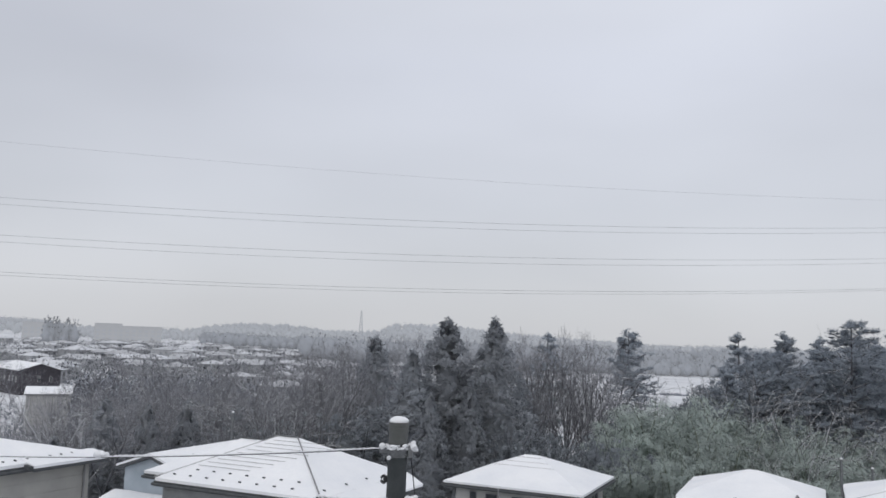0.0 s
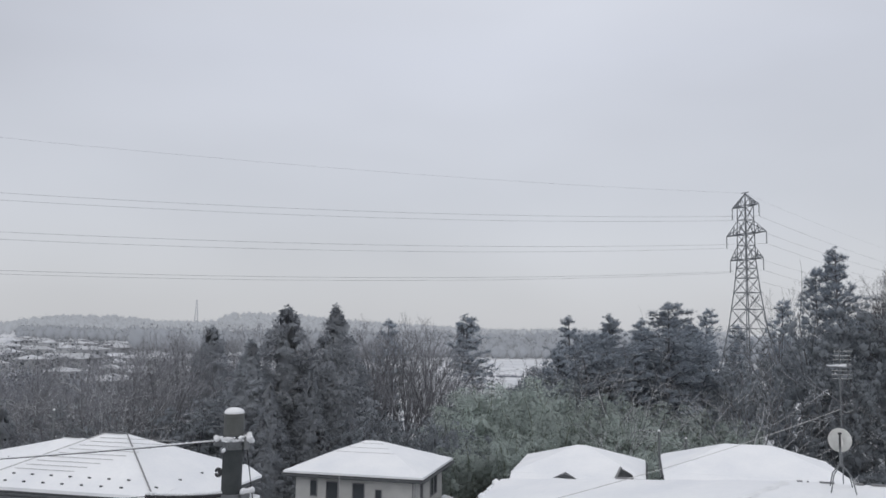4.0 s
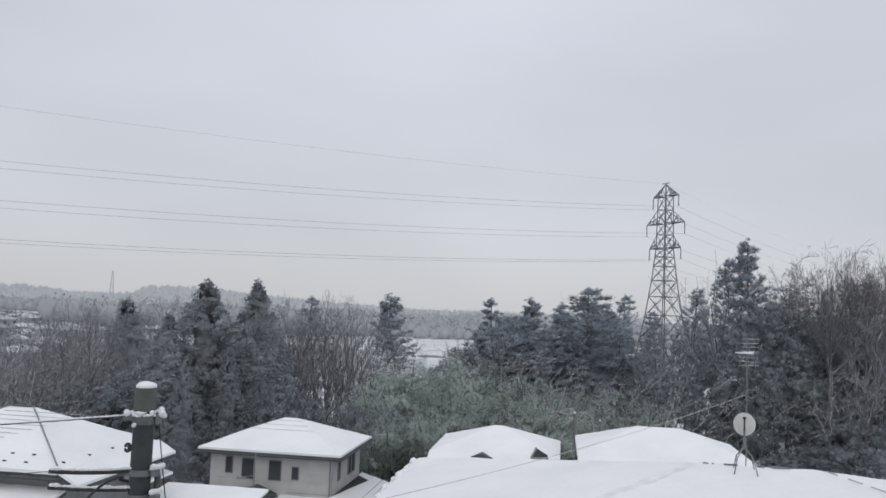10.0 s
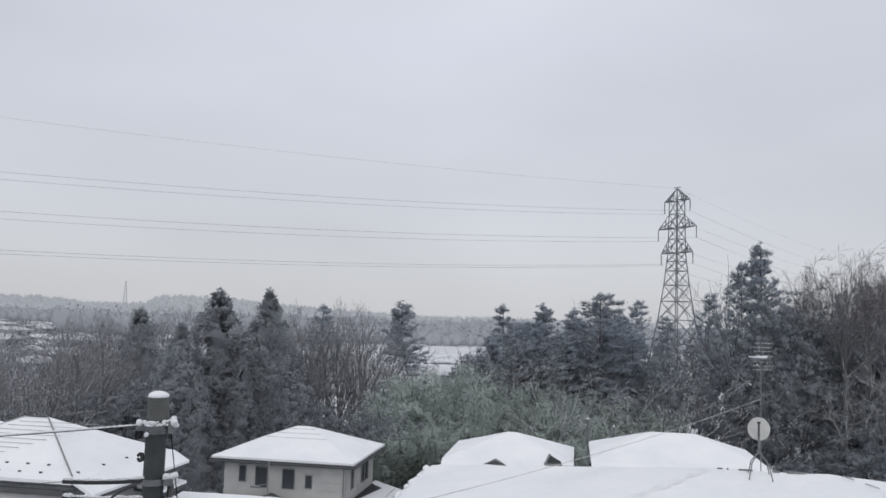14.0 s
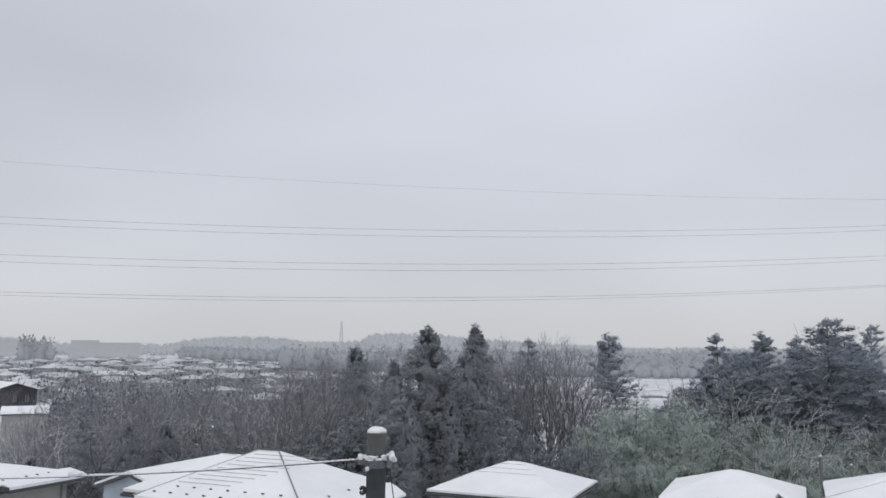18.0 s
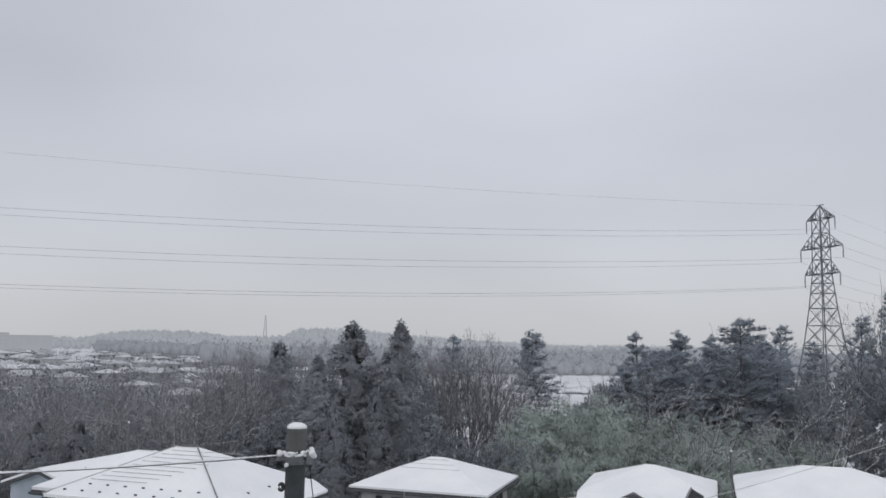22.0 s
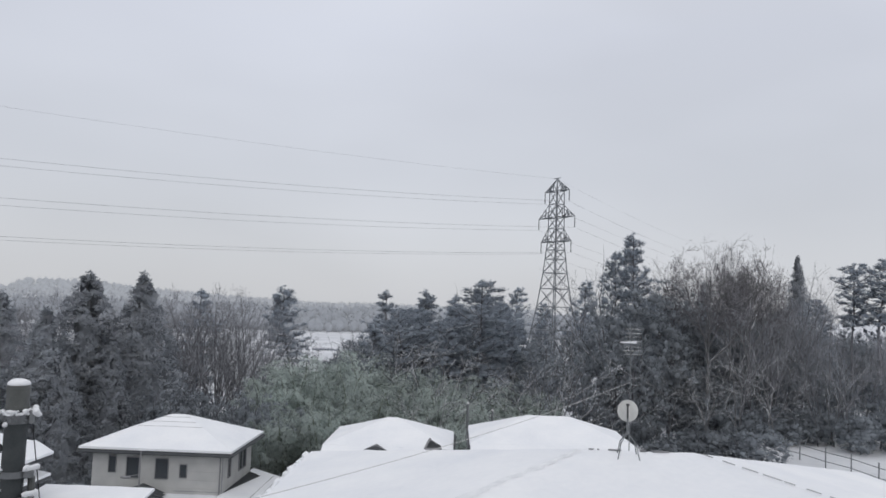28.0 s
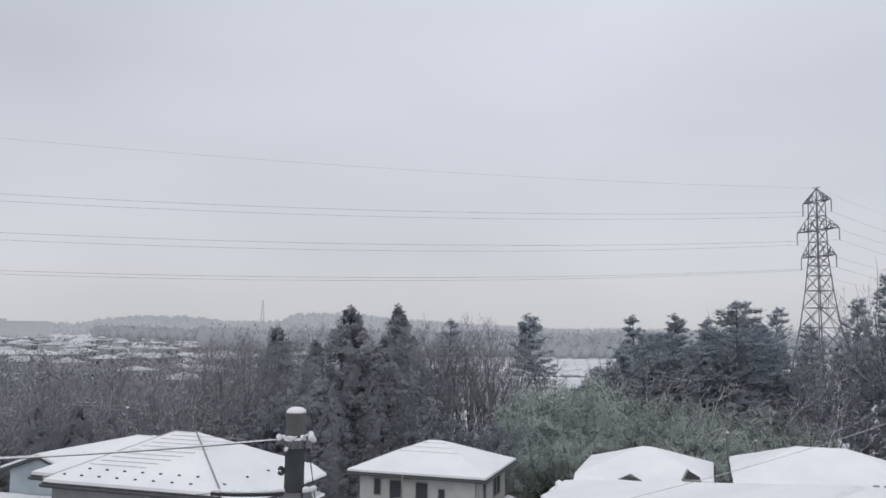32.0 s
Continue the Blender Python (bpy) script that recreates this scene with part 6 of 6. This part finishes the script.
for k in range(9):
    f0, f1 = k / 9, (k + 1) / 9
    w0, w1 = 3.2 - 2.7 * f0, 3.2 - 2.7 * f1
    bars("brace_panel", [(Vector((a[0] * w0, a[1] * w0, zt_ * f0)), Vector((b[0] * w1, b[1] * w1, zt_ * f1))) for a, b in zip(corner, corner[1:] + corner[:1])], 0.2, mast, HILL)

# ---- fence in the field, and two more utility poles by the wood ----
def rail_fence():
    fn = thing("fence", Matrix.Translation((0, 0, 0)), "thin rail fence along a snowy field", "fence")
    pts = []
    for az, r in ((46.1, 70.2), (46.9, 69.0), (48.37, 66.1), (49.8, 64.2), (51.3, 61.6), (53.0, 59.5)):
        x, y = spot(az, r)
        pts.append(Vector((x, y, ground(x, y))))
    for p in pts:
        bm = bmesh.new()
        cyl(bm, p - Vector((0, 0, 0.2)), p + Vector((0, 0, 1.5)), 0.045, sides=8)
        part("post", bm, STEEL, fn)
    for a, b in zip(pts, pts[1:]):
        for z in (0.5, 1.15):
            bm = bmesh.new()
            cyl(bm, a + Vector((0, 0, z)), b + Vector((0, 0, z)), 0.03, sides=6)
            part("rail", bm, STEEL, fn)


rail_fence()
for az, r, el in ((25.5, 57, -6.5), (-13.92, 60, -5.3), (27.2, 62, -6.9)):
    x, y = spot(az, r)
    z0 = ground(x, y)
    zt2 = EYE + r * math.tan(radians(el)) - z0
    p = thing("utility_pole", Matrix.Translation((x, y, z0)), "slim utility pole at the wood's edge with snow on its steps", "utility pole")
    bm = bmesh.new()
    cyl(bm, (0, 0, -0.3), (0, 0, zt2), 0.11, 0.075, 12)
    part("shaft", bm, STEEL, p)
    for k in range(7):
        bm = bmesh.new()
        s = 1 if k % 2 else -1
        cyl(bm, (s * 0.08, 0, zt2 - 0.5 - 0.42 * k), (s * 0.26, 0, zt2 - 0.5 - 0.42 * k), 0.02, sides=6)
        st = part("step_bolt", bm, STEEL, p)
        bm = bmesh.new()
        bmesh.ops.create_icosphere(bm, subdivisions=1, radius=0.035, matrix=Matrix.Translation((s * 0.19, 0, zt2 - 0.45 - 0.42 * k)) @ Matrix.Diagonal((1.5, 1, 0.7, 1)))
        part("snow_cap", bm, SNOW, st)
    bm = bmesh.new()
    bmesh.ops.create_icosphere(bm, subdivisions=2, radius=0.085, matrix=Matrix.Translation((0, 0, zt2 + 0.0)))
    part("snow_cap", bm, SNOW, p)
